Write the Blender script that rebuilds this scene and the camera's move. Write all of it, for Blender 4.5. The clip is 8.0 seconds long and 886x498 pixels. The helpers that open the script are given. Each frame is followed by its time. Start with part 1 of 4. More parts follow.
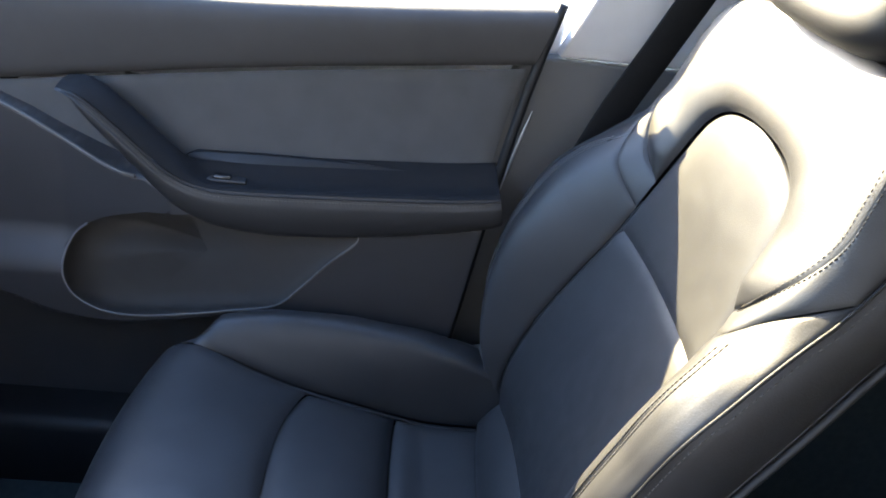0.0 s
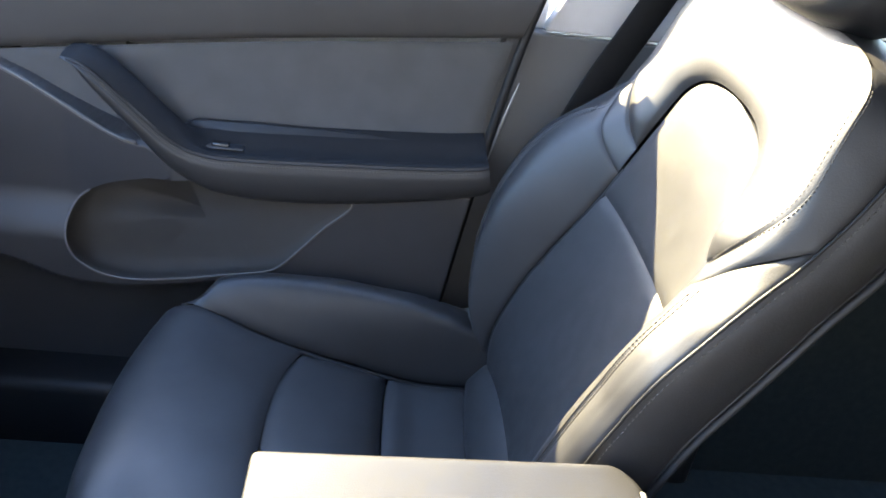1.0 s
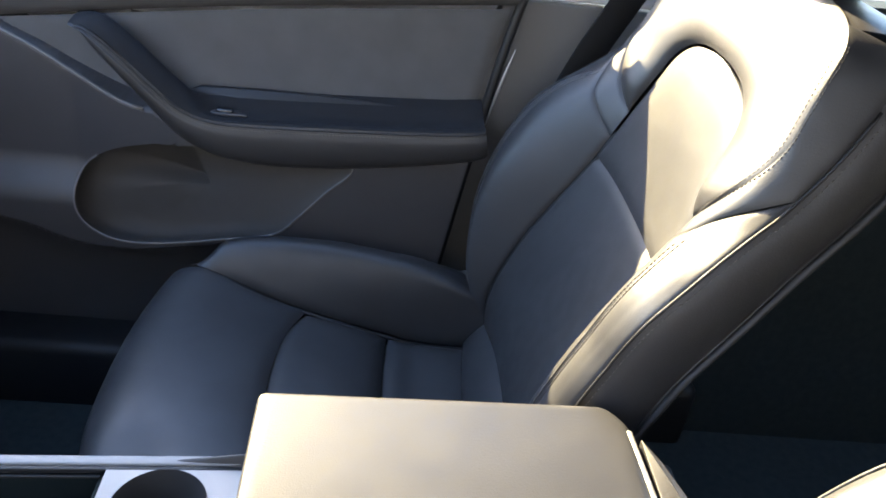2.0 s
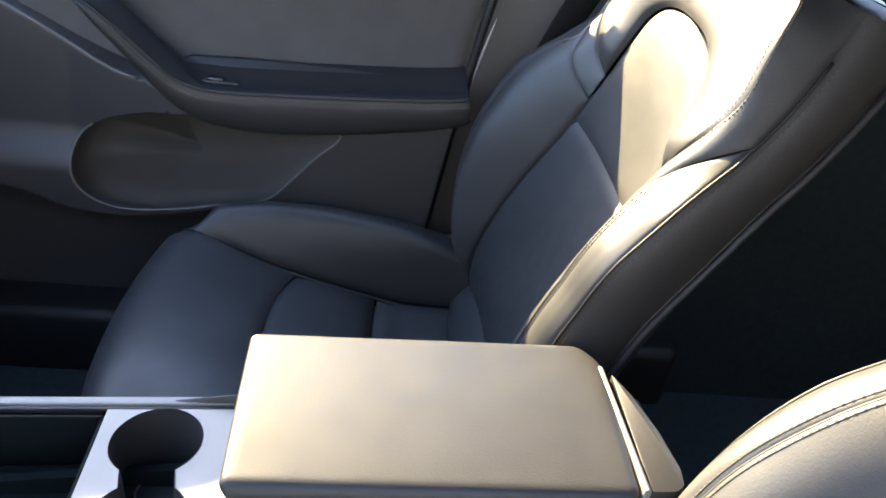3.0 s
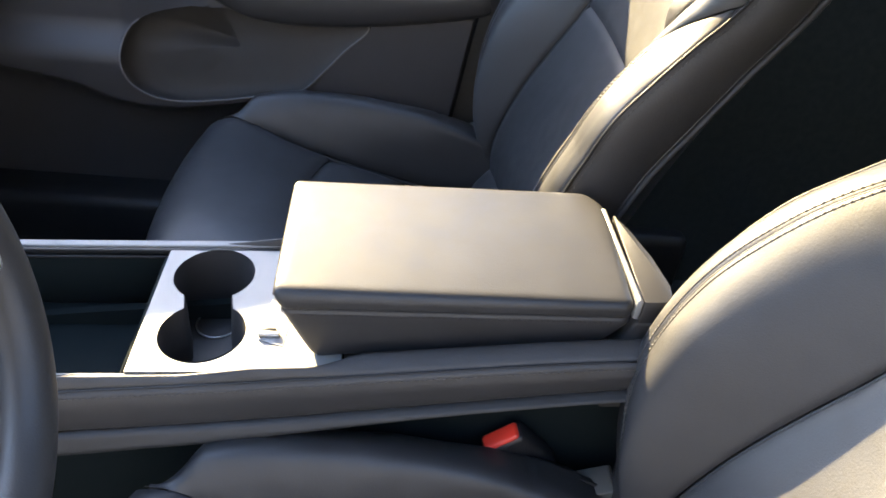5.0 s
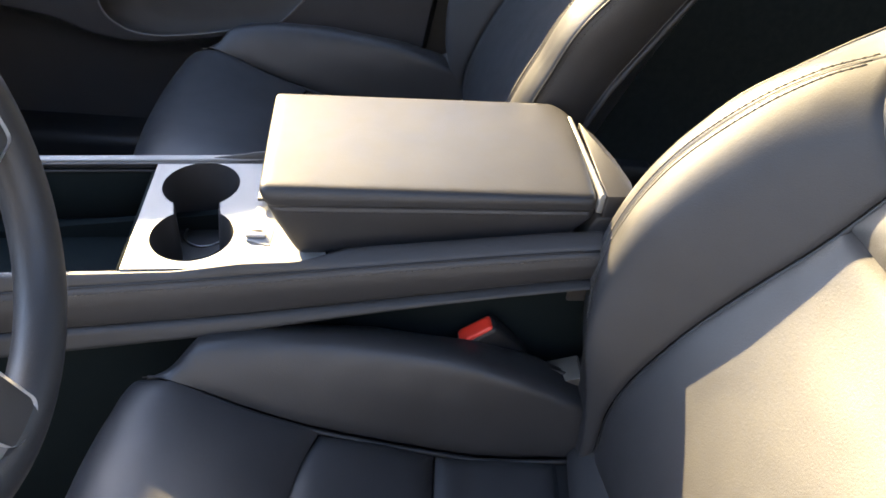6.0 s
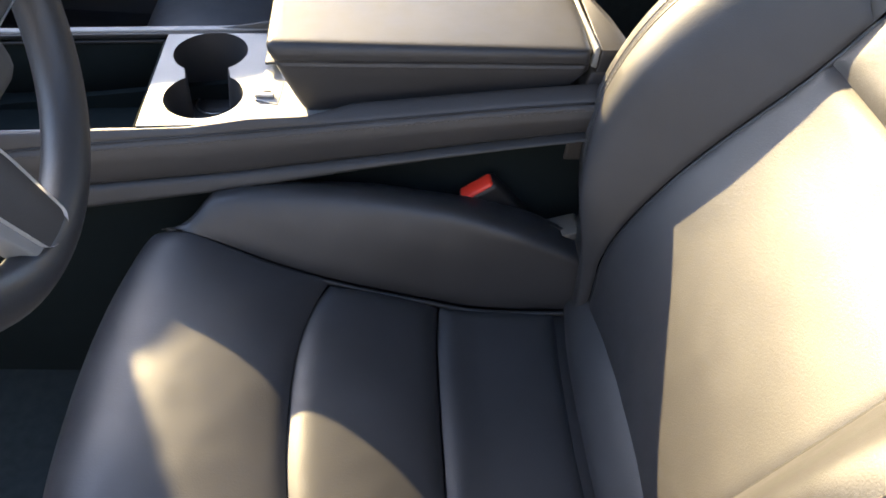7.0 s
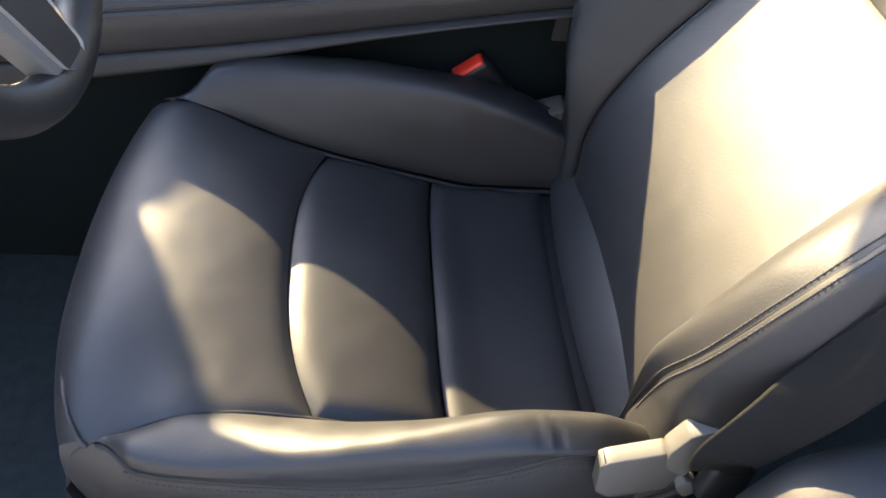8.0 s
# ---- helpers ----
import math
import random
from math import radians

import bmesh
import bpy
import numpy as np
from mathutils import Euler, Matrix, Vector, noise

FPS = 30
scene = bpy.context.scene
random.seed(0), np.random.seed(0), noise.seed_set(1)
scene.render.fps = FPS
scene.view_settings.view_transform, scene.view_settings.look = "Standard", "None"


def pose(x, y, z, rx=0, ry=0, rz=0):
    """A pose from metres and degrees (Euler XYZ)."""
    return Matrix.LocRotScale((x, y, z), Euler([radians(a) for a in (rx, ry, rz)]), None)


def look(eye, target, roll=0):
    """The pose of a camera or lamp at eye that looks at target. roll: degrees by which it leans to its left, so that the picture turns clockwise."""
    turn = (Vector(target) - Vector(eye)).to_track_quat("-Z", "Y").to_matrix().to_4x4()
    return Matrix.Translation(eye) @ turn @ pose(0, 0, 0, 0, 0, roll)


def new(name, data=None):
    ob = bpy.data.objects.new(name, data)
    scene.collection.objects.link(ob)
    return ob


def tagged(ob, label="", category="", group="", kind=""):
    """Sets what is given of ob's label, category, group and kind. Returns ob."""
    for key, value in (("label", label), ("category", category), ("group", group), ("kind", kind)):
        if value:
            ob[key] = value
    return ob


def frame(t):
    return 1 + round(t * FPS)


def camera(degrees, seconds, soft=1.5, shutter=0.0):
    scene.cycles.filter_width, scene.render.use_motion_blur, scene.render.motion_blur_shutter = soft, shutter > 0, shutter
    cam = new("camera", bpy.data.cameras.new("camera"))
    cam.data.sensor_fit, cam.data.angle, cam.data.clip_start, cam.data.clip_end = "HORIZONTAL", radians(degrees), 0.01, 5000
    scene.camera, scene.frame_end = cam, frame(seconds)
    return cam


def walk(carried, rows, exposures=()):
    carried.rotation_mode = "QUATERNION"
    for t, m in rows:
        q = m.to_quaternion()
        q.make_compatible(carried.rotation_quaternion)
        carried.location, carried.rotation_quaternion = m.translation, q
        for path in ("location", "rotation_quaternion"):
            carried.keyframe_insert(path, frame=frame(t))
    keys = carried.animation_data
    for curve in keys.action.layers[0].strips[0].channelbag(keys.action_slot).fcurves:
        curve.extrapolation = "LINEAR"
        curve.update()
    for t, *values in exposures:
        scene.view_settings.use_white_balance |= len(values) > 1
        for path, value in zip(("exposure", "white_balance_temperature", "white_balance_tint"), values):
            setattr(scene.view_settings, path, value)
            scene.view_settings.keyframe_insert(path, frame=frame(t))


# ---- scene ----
import functools

# The front cabin of a car: x runs to the rear, y to the passenger side, z up from the cabin floor.
cam = camera(57.2, 8.0, soft=1.7)
PATH = [
    (0, (-0.126, 0.007, 1.123), (0.045, 1.746, 0.15), 8.0),
    (0.5, (-0.127, -0.024, 1.122), (0.059, 1.704, 0.133), 8.3),
    (1, (-0.134, -0.053, 1.121), (0.074, 1.668, 0.123), 8.8),
    (2.5, (-0.128, -0.126, 1.112), (0.086, 1.559, 0.058), 8.7),
    (3, (-0.121, -0.16, 1.108), (0.108, 1.52, 0.047), 8.7),
    (3.5, (-0.112, -0.19, 1.108), (0.103, 1.48, 0.029), 8.1),
    (4, (-0.116, -0.225, 1.099), (0.08, 1.434, -0.001), 8.1),
    (4.5, (-0.12, -0.267, 1.089), (0.058, 1.377, -0.036), 7.8),
    (4.7, (-0.12, -0.282, 1.088), (0.055, 1.34, -0.069), 7.7),
    (5.8, (-0.121, -0.366, 1.076), (0.074, 1.196, -0.158), 7.1),
    (6, (-0.122, -0.388, 1.067), (0.119, 1.152, -0.187), 8.3),
    (6.5, (-0.115, -0.436, 1.055), (0.112, 1.006, -0.312), 7.8),
    (7, (-0.112, -0.48, 1.031), (0.105, 0.951, -0.349), 7.5),
    (7.5, (-0.117, -0.538, 0.999), (0.097, 0.842, -0.433), 7.8),
    (8, (-0.12, -0.586, 0.99), (0.131, 0.77, -0.459), 9.2),
]
walk(cam, [(t, look(eye, target, roll)) for t, eye, target, roll in PATH], [(0, 3.95, 6750, 11), (0.5, 4.12, 6750, 11), (1.0, 4.38, 6900, 11), (2.5, 3.92, 7350, 13), (4.0, 4.07, 7500, 13), (6.5, 3.75, 7900, 15), (8.0, 3.58, 7600, 15)])

# ---- sky and sun ----
SUN = Vector((-0.64, 1.0, 0.525)).normalized()
world = bpy.data.worlds.new("sky")
scene.world = world
world.use_nodes = True
wt = world.node_tree
sky = wt.nodes.new("ShaderNodeTexSky")
sky.sky_type = "NISHITA"
sky.sun_disc = False
sky.sun_elevation = math.asin(SUN.z)
sky.sun_rotation = math.atan2(SUN.x, SUN.y)
sky.ozone_density = 4.0
wt.links.new(sky.outputs[0], wt.nodes["Background"].inputs[0])
wt.nodes["Background"].inputs[1].default_value = 0.16
sun_data = bpy.data.lights.new("sun", "SUN")
sun_data.energy, sun_data.angle, sun_data.color = 3.45, radians(0.6), (1.0, 0.86, 0.53)
sun = new("sun", sun_data)
sun.matrix_world = look(SUN * 20, (0, 0, 0))


# ---- materials ----
def material(name, color, rough=0.5, metal=0.0, spec=0.5, grain=0.0, grain_scale=900.0,
             vary=0.15, vary_scale=14.0, rough_vary=0.08, sheen=0.0, coat=0.0):
    """Principled surface with a broad tone variation, a roughness variation and a fine relief."""
    m = bpy.data.materials.new(name)
    m.use_nodes = True
    nt = m.node_tree
    b = nt.nodes["Principled BSDF"]
    co = nt.nodes.new("ShaderNodeTexCoord")
    b.inputs["Metallic"].default_value = metal
    b.inputs["Specular IOR Level"].default_value = spec
    b.inputs["Sheen Weight"].default_value = sheen
    b.inputs["Sheen Roughness"].default_value = 0.6
    b.inputs["Coat Weight"].default_value = coat
    n1 = nt.nodes.new("ShaderNodeTexNoise")
    n1.inputs["Scale"].default_value, n1.inputs["Detail"].default_value = vary_scale, 5
    nt.links.new(co.outputs["Object"], n1.inputs["Vector"])
    mix = nt.nodes.new("ShaderNodeMix")
    mix.data_type = "RGBA"
    mix.inputs[6].default_value = (*[c * (1 - vary) for c in color], 1)
    mix.inputs[7].default_value = (*[min(1, c * (1 + vary)) for c in color], 1)
    nt.links.new(n1.outputs[0], mix.inputs[0])
    nt.links.new(mix.outputs[2], b.inputs["Base Color"])
    n2 = nt.nodes.new("ShaderNodeTexNoise")
    n2.inputs["Scale"].default_value, n2.inputs["Detail"].default_value = vary_scale * 3.1, 4
    nt.links.new(co.outputs["Object"], n2.inputs["Vector"])
    mr = nt.nodes.new("ShaderNodeMapRange")
    mr.inputs["To Min"].default_value, mr.inputs["To Max"].default_value = rough - rough_vary, rough + rough_vary
    nt.links.new(n2.outputs[0], mr.inputs["Value"])
    nt.links.new(mr.outputs[0], b.inputs["Roughness"])
    if grain:
        g = nt.nodes.new("ShaderNodeTexNoise")
        g.inputs["Detail"].default_value = 3
        g.inputs["Scale"].default_value = grain_scale
        nt.links.new(co.outputs["Object"], g.inputs["Vector"])
        bump = nt.nodes.new("ShaderNodeBump")
        bump.inputs["Strength"].default_value, bump.inputs["Distance"].default_value = grain, 0.0008
        nt.links.new(g.outputs[0], bump.inputs["Height"])
        nt.links.new(bump.outputs[0], b.inputs["Normal"])
    return m


LEATHER = material("black_leather", (0.0220, 0.0218, 0.0230), 0.47, spec=0.42, grain=0.24, grain_scale=620, vary=0.26, vary_scale=14, rough_vary=0.09)
LEATHER_SIDE = material("black_side_leather", (0.0225, 0.0215, 0.0220), 0.5, spec=0.45, grain=0.3, grain_scale=520)
SUEDE = material("dark_grey_suede", (0.072, 0.072, 0.073), 0.95, spec=0.1, grain=0.5, grain_scale=1500, vary=0.22, vary_scale=22, sheen=0.25)
SOFT = material("black_soft_plastic", (0.045, 0.042, 0.040), 0.72, spec=0.3, grain=0.35, grain_scale=900)
HARD = material("black_hard_plastic", (0.020, 0.020, 0.021), 0.55, spec=0.4, grain=0.3, grain_scale=1200)
PANEL = material("dark_grey_door_plastic", (0.034, 0.033, 0.035), 0.46, spec=0.5, grain=0.3, grain_scale=1200)
SHELL = material("black_shell_plastic", (0.022, 0.022, 0.024), 0.4, spec=0.5, grain=0.2, grain_scale=1300)
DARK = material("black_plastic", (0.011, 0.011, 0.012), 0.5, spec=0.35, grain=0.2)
CARPET = material("black_carpet", (0.026, 0.034, 0.036), 0.95, spec=0.1, grain=0.9, grain_scale=700, vary=0.35, vary_scale=60)
LIGHT_TRIM = material("light_grey_trim", (0.52, 0.51, 0.50), 0.8, spec=0.2, grain=0.4, grain_scale=1400, vary=0.06, vary_scale=40)
GREY_TRIM = material("mid_grey_trim", (0.10, 0.097, 0.095), 0.6, spec=0.35, grain=0.3, grain_scale=1200, vary=0.08)
SATIN = material("satin_silver", (0.18, 0.179, 0.176), 0.5, metal=0.15, grain=0.1, grain_scale=2200, vary=0.05)
CHROME = material("bright_metal", (0.45, 0.45, 0.45), 0.3, metal=1.0, vary=0.04)
# near-black for the console's tray and gaps, with their shade put into the colour
VOID = material("black_recess_shade", (0.006, 0.0095, 0.0100), 0.95, spec=0.1, grain=0.2)
GLOSS = material("gloss_black", (0.008, 0.008, 0.009), 0.12, spec=0.5, coat=0.4, vary=0.05, rough_vary=0.04)
THREAD = material("grey_thread", (0.075, 0.068, 0.062), 0.8, spec=0.2, grain=0.5, grain_scale=3000, vary=0.2)
THREAD_DARK = material("dark_thread", (0.035, 0.033, 0.033), 0.8, spec=0.2, grain=0.5, grain_scale=3000, vary=0.2)
PAD = material("black_matt_pad", (0.011, 0.0115, 0.013), 0.85, spec=0.18, grain=0.4, grain_scale=1200, vary=0.15, vary_scale=30)
WEB = material("black_webbing", (0.008, 0.0078, 0.008), 0.8, spec=0.15, grain=0.3, grain_scale=900, vary=0.2, vary_scale=50)
RED = material("red_plastic", (0.62, 0.035, 0.02), 0.4, spec=0.5, vary=0.1, vary_scale=40)
STEEL = material("grey_steel", (0.30, 0.29, 0.27), 0.38, metal=0.7, grain=0.2, grain_scale=1500, vary=0.1, vary_scale=40)
BEIGE = material("grey_cover_plastic", (0.085, 0.080, 0.072), 0.5, spec=0.4, grain=0.3, grain_scale=1300)
PAINT = material("car_paint", (0.55, 0.55, 0.56), 0.3, spec=0.5, coat=0.5, vary=0.03)
GROUND = material("grey_concrete", (0.24, 0.245, 0.26), 0.9, spec=0.2, grain=0.6, grain_scale=60, vary=0.2, vary_scale=3)


# colour of the added outside wall, chosen for the light it bounces into the cabin
BOUNCE_WALL = material("blue_grey_bounce_wall", (0.125, 0.147, 0.205), 0.9, spec=0.2, grain=0.5, grain_scale=90, vary=0.15, vary_scale=2)


# ---- mesh helpers ----
def part(name, bm, mat, parent=None, label="", smooth=True, kind=""):
    """Links a bmesh as one mesh object, under a thing or a part."""
    me = bpy.data.meshes.new(name)
    bmesh.ops.recalc_face_normals(bm, faces=bm.faces)
    bm.to_mesh(me)
    bm.free()
    me.materials.append(mat)
    if smooth:
        me.polygons.foreach_set("use_smooth", [True] * len(me.polygons))
    ob = new(name, me)
    if parent:
        ob.parent = parent
    if label or kind:
        tagged(ob, label=label, kind=kind)
    return ob


def thing(name, label, category, at=(0, 0, 0), group="", kind=""):
    ob = new(name)
    ob.location = at
    ob.empty_display_size = 0.05
    return tagged(ob, label=label, category=category, group=group, kind=kind)


def curve_of(*pts):
    """A smooth curve through (key, value) pairs: returns f(key)."""
    ks = [p[0] for p in pts]
    vs = [p[1] for p in pts]
    n = len(ks)
    ms = []
    for i in range(n):
        a, b = max(0, i - 1), min(n - 1, i + 1)
        ms.append((vs[b] - vs[a]) / (ks[b] - ks[a]))

    def f(k):
        k = min(max(k, ks[0]), ks[-1])
        i = 0
        while i < n - 2 and k > ks[i + 1]:
            i += 1
        w = ks[i + 1] - ks[i]
        t = (k - ks[i]) / w
        return ((2 * t**3 - 3 * t**2 + 1) * vs[i] + (t**3 - 2 * t**2 + t) * w * ms[i]
                + (-2 * t**3 + 3 * t**2) * vs[i + 1] + (t**3 - t**2) * w * ms[i + 1])
    return f


def path_of(pts):
    """A smooth path through points, by u from 0 to 1 (by length)."""
    pts = [Vector(p) for p in pts]
    d = [0.0]
    for a, b in zip(pts, pts[1:]):
        d.append(d[-1] + (b - a).length)
    fs = [curve_of(*[(d[i] / d[-1], p[k]) for i, p in enumerate(pts)]) for k in range(3)]
    return lambda u: Vector((fs[0](u), fs[1](u), fs[2](u)))


def spread(n, ease=0.55):
    """n + 1 steps from 0 to 1, closer together near the ends."""
    return [(1 - ease) * i / n + ease * (0.5 - 0.5 * math.cos(math.pi * i / n)) for i in range(n + 1)]


def sheet(fn, nu, nv, ease=0.55, bm=None, us=None, vs=None):
    bm = bm or bmesh.new()
    us = us or spread(nu, ease)
    vs = vs or spread(nv, ease)
    g = [[bm.verts.new(fn(u, v)) for v in vs] for u in us]
    for i in range(len(us) - 1):
        for j in range(len(vs) - 1):
            bm.faces.new((g[i][j], g[i + 1][j], g[i + 1][j + 1], g[i][j + 1]))
    return bm


def padding(fn, sunk=(1, 1, 1, 1), depth=0.007, width=0.012, up=Vector((0, 0, 1)), wrinkle=0.0, seed=0):
    """The surface of a padded panel on the base surface fn(u, v), drawn in along its sewn edges."""
    def at(u, v):
        e = 0.004
        p = fn(u, v)
        du = fn(min(1, u + e), v) - fn(max(0, u - e), v)
        dv = fn(u, min(1, v + e)) - fn(u, max(0, v - e))
        n = du.cross(dv)
        n = n.normalized() if n.length > 1e-12 else up.copy()
        if n.dot(up) < 0:
            n.negate()
        lu = du.length / (min(1, u + e) - max(0, u - e))
        lv = dv.length / (min(1, v + e) - max(0, v - e))
        k = 0.0
        for on, d in ((sunk[0], u * lu), (sunk[1], (1 - u) * lu), (sunk[2], v * lv), (sunk[3], (1 - v) * lv)):
            if on:
                k = max(k, min(1.0, on) * math.exp(-(d / (width * min(1.0, on + 0.2))) ** 1.25))
        w = 0.0
        if wrinkle:
            w = wrinkle * (noise.noise(p * 17 + Vector((seed, 0, 0))) + 0.5 * noise.noise(p * 41 + Vector((0, seed, 0))))
        return p - n * (depth * k) + n * w * (1 - k)
    return at


def padded(fn, nu=34, nv=30, **how):
    """A padded panel as a mesh."""
    return sheet(padding(fn, **how), nu, nv)


def pillow(a, b, c, r, grid=22):
    """A box of half sizes a, b, c with rounded edges of radius r, finely meshed: (vertices, faces)."""
    bm = bmesh.new()
    def steps(h):
        e = [h - r * (1 - math.sin(math.pi / 2 * i / 6)) for i in range(7)]
        n = grid
        mid = [(-1 + 2 * i / n) * (h - r) for i in range(1, n)]
        return [-q for q in reversed(e)] + mid + e
    xs, ys, zs = steps(a), steps(b), steps(c)
    def put(x, y, z):
        k = Vector((min(max(x, r - a), a - r), min(max(y, r - b), b - r), min(max(z, r - c), c - r)))
        d = Vector((x, y, z)) - k
        return bm.verts.new(k + d.normalized() * r if d.length > 1e-9 else k)
    for h, us, vs, at in ((a, ys, zs, lambda d, u, v: (d, u, v)), (b, xs, zs, lambda d, u, v: (u, d, v)), (c, xs, ys, lambda d, u, v: (u, v, d))):
        for d in (-h, h):
            g = [[put(*at(d, u, v)) for v in vs] for u in us]
            for i in range(len(us) - 1):
                for j in range(len(vs) - 1):
                    bm.faces.new((g[i][j], g[i + 1][j], g[i + 1][j + 1], g[i][j + 1]))
    bmesh.ops.remove_doubles(bm, verts=bm.verts, dist=2e-5)
    return bm


def rbox(size, bevel=0.004, seg=3, at=(0, 0, 0), bm=None):
    """A box with rounded edges."""
    b2 = bmesh.new()
    bmesh.ops.create_cube(b2, size=1)
    bmesh.ops.scale(b2, vec=size, verts=b2.verts)
    if bevel:
        bmesh.ops.bevel(b2, geom=b2.edges[:], offset=bevel, segments=seg, profile=0.5, affect="EDGES")
    bmesh.ops.translate(b2, vec=at, verts=b2.verts)
    return b2


def prism(outline, y0, y1, axis="y", bevel=0.0, seg=2):
    """A plate of that outline: (x, z) points between two y; axis z: (x, y) points between two z; axis x: (y, z) points."""
    bm = bmesh.new()
    def put(p, d):
        return {"y": (p[0], d, p[1]), "z": (p[0], p[1], d), "x": (d, p[0], p[1])}[axis]
    lo = [bm.verts.new(put(p, y0)) for p in outline]
    hi = [bm.verts.new(put(p, y1)) for p in outline]
    n = len(outline)
    bm.faces.new(lo)
    bm.faces.new(hi)
    for i in range(n):
        bm.faces.new((lo[i], lo[(i + 1) % n], hi[(i + 1) % n], hi[i]))
    if bevel:
        bmesh.ops.recalc_face_normals(bm, faces=bm.faces)
        bmesh.ops.bevel(bm, geom=bm.edges[:], offset=bevel, segments=seg, profile=0.5, affect="EDGES")
    return bm


def rounded(pts, r=0.012, n=5):
    """The outline with its corners rounded."""
    out = []
    m = len(pts)
    for i in range(m):
        p, a, b = Vector(pts[i]), Vector(pts[i - 1]), Vector(pts[(i + 1) % m])
        q, w = p + (a - p).normalized() * r, p + (b - p).normalized() * r
        for k in range(n + 1):
            t = k / n
            out.append(tuple((1 - t) ** 2 * q + 2 * t * (1 - t) * p + t * t * w))
    return out


def tube(path, radius, n=40, sides=10, closed=False, bm=None):
    """A round bar along path(u); radius a number or r(u)."""
    bm = bm or bmesh.new()
    rings = []
    prev = Vector((0.3, 0.2, 0.9))
    for i in range(n + (0 if closed else 1)):
        u = i / n
        p = path(u)
        t = (path((u + 0.004) % 1 if closed else min(1, u + 0.004)) - path((u - 0.004) % 1 if closed else max(0, u - 0.004))).normalized()
        a = (prev - t * prev.dot(t)).normalized()
        prev = a
        b = t.cross(a)
        r = radius(u) if callable(radius) else radius
        rings.append([bm.verts.new(p + r * (math.cos(k * math.tau / sides) * a + math.sin(k * math.tau / sides) * b)) for k in range(sides)])
    m = len(rings)
    for i in range(m if closed else m - 1):
        for k in range(sides):
            q, w = rings[i], rings[(i + 1) % m]
            bm.faces.new((q[k], q[(k + 1) % sides], w[(k + 1) % sides], w[k]))
    if not closed:
        bm.faces.new(rings[0])
        bm.faces.new(rings[-1])
    return bm


def stitches(path, length, normal, pitch=0.0062, size=(0.0040, 0.0011, 0.0009), bm=None, lift=0.0004):
    """Single sewn stitches along path(u), on a surface with that normal (a vector or n(u))."""
    bm = bm or bmesh.new()
    n = max(2, int(length / pitch))
    for i in range(n):
        u = (i + 0.5) / n
        p = path(u)
        t = (path(min(1, u + 0.003)) - path(max(0, u - 0.003))).normalized()
        nn = normal(u) if callable(normal) else normal
        nn = (nn - t * nn.dot(t)).normalized()
        w = t.cross(nn)
        c = p + nn * lift
        hl, hw, hh = size[0] / 2, size[1] / 2, size[2]
        lo = [bm.verts.new(c + t * a * hl + w * b * hw) for a, b in ((-1, -1), (1, -1), (1, 1), (-1, 1))]
        hi = [bm.verts.new(c + t * a * hl * 0.6 + w * b * hw * 0.6 + nn * hh) for a, b in ((-1, -1), (1, -1), (1, 1), (-1, 1))]
        bm.faces.new(hi)
        for k in range(4):
            bm.faces.new((lo[k], lo[(k + 1) % 4], hi[(k + 1) % 4], hi[k]))
    return bm


def path_length(path, n=60):
    return sum((path((i + 1) / n) - path(i / n)).length for i in range(n))


# ---- front seats ----
SEAM_Y = curve_of((-0.375, 0.226), (-0.35, 0.222), (-0.32, 0.211), (-0.22, 0.193), (-0.14, 0.187), (0.0, 0.188), (0.22, 0.19))
SEAM_Z = curve_of((-0.375, 0.315), (-0.35, 0.360), (-0.32, 0.386), (-0.27, 0.378), (-0.22, 0.360), (-0.14, 0.334), (0.0, 0.295), (0.05, 0.285), (0.14, 0.283), (0.22, 0.286))
MID_Z = curve_of((-0.34, 0.364), (-0.29, 0.370), (-0.22, 0.359), (-0.17, 0.341), (-0.06, 0.312), (0.0, 0.290), (0.04, 0.277), (0.14, 0.275), (0.24, 0.279))
CREST_Z = curve_of((-0.342, 0.369), (-0.32, 0.391), (-0.28, 0.412), (-0.22, 0.424), (-0.14, 0.425), (-0.05, 0.417), (0.03, 0.405), (0.10, 0.384), (0.17, 0.354), (0.22, 0.330))
CREST_DOOR = curve_of((-0.335, 0.345), (-0.30, 0.357), (-0.25, 0.364), (-0.197, 0.376), (-0.117, 0.394), (-0.027, 0.409), (0.028, 0.414), (0.10, 0.398), (0.17, 0.356), (0.22, 0.330))
DOOR_T = curve_of((-0.335, 0.80), (-0.10, 0.80), (0.03, 0.62), (0.22, 0.40))
OUT_DOOR = curve_of((-0.335, 0.322), (-0.327, 0.326), (-0.309, 0.327), (-0.277, 0.335), (-0.243, 0.341), (-0.20, 0.348), (-0.116, 0.351), (-0.044, 0.357), (0.024, 0.374), (0.067, 0.390), (0.10, 0.385), (0.17, 0.355), (0.22, 0.328))
OUT_Y_DOOR = curve_of((-0.335, 0.218), (-0.309, 0.228), (-0.277, 0.241), (-0.243, 0.249), (-0.20, 0.256), (-0.116, 0.262), (0.03, 0.260), (0.12, 0.250), (0.22, 0.236))
OUT_Y = curve_of((-0.342, 0.2195), (-0.33, 0.229), (-0.31, 0.240), (-0.26, 0.253), (-0.12, 0.264), (0.03, 0.260), (0.12, 0.250), (0.22, 0.236))
OUT_Z = curve_of((-0.342, 0.366), (-0.33, 0.357), (-0.31, 0.350), (-0.26, 0.346), (-0.19, 0.346), (-0.1, 0.347), (-0.02, 0.356), (0.043, 0.370), (0.1, 0.378), (0.17, 0.360), (0.22, 0.335))


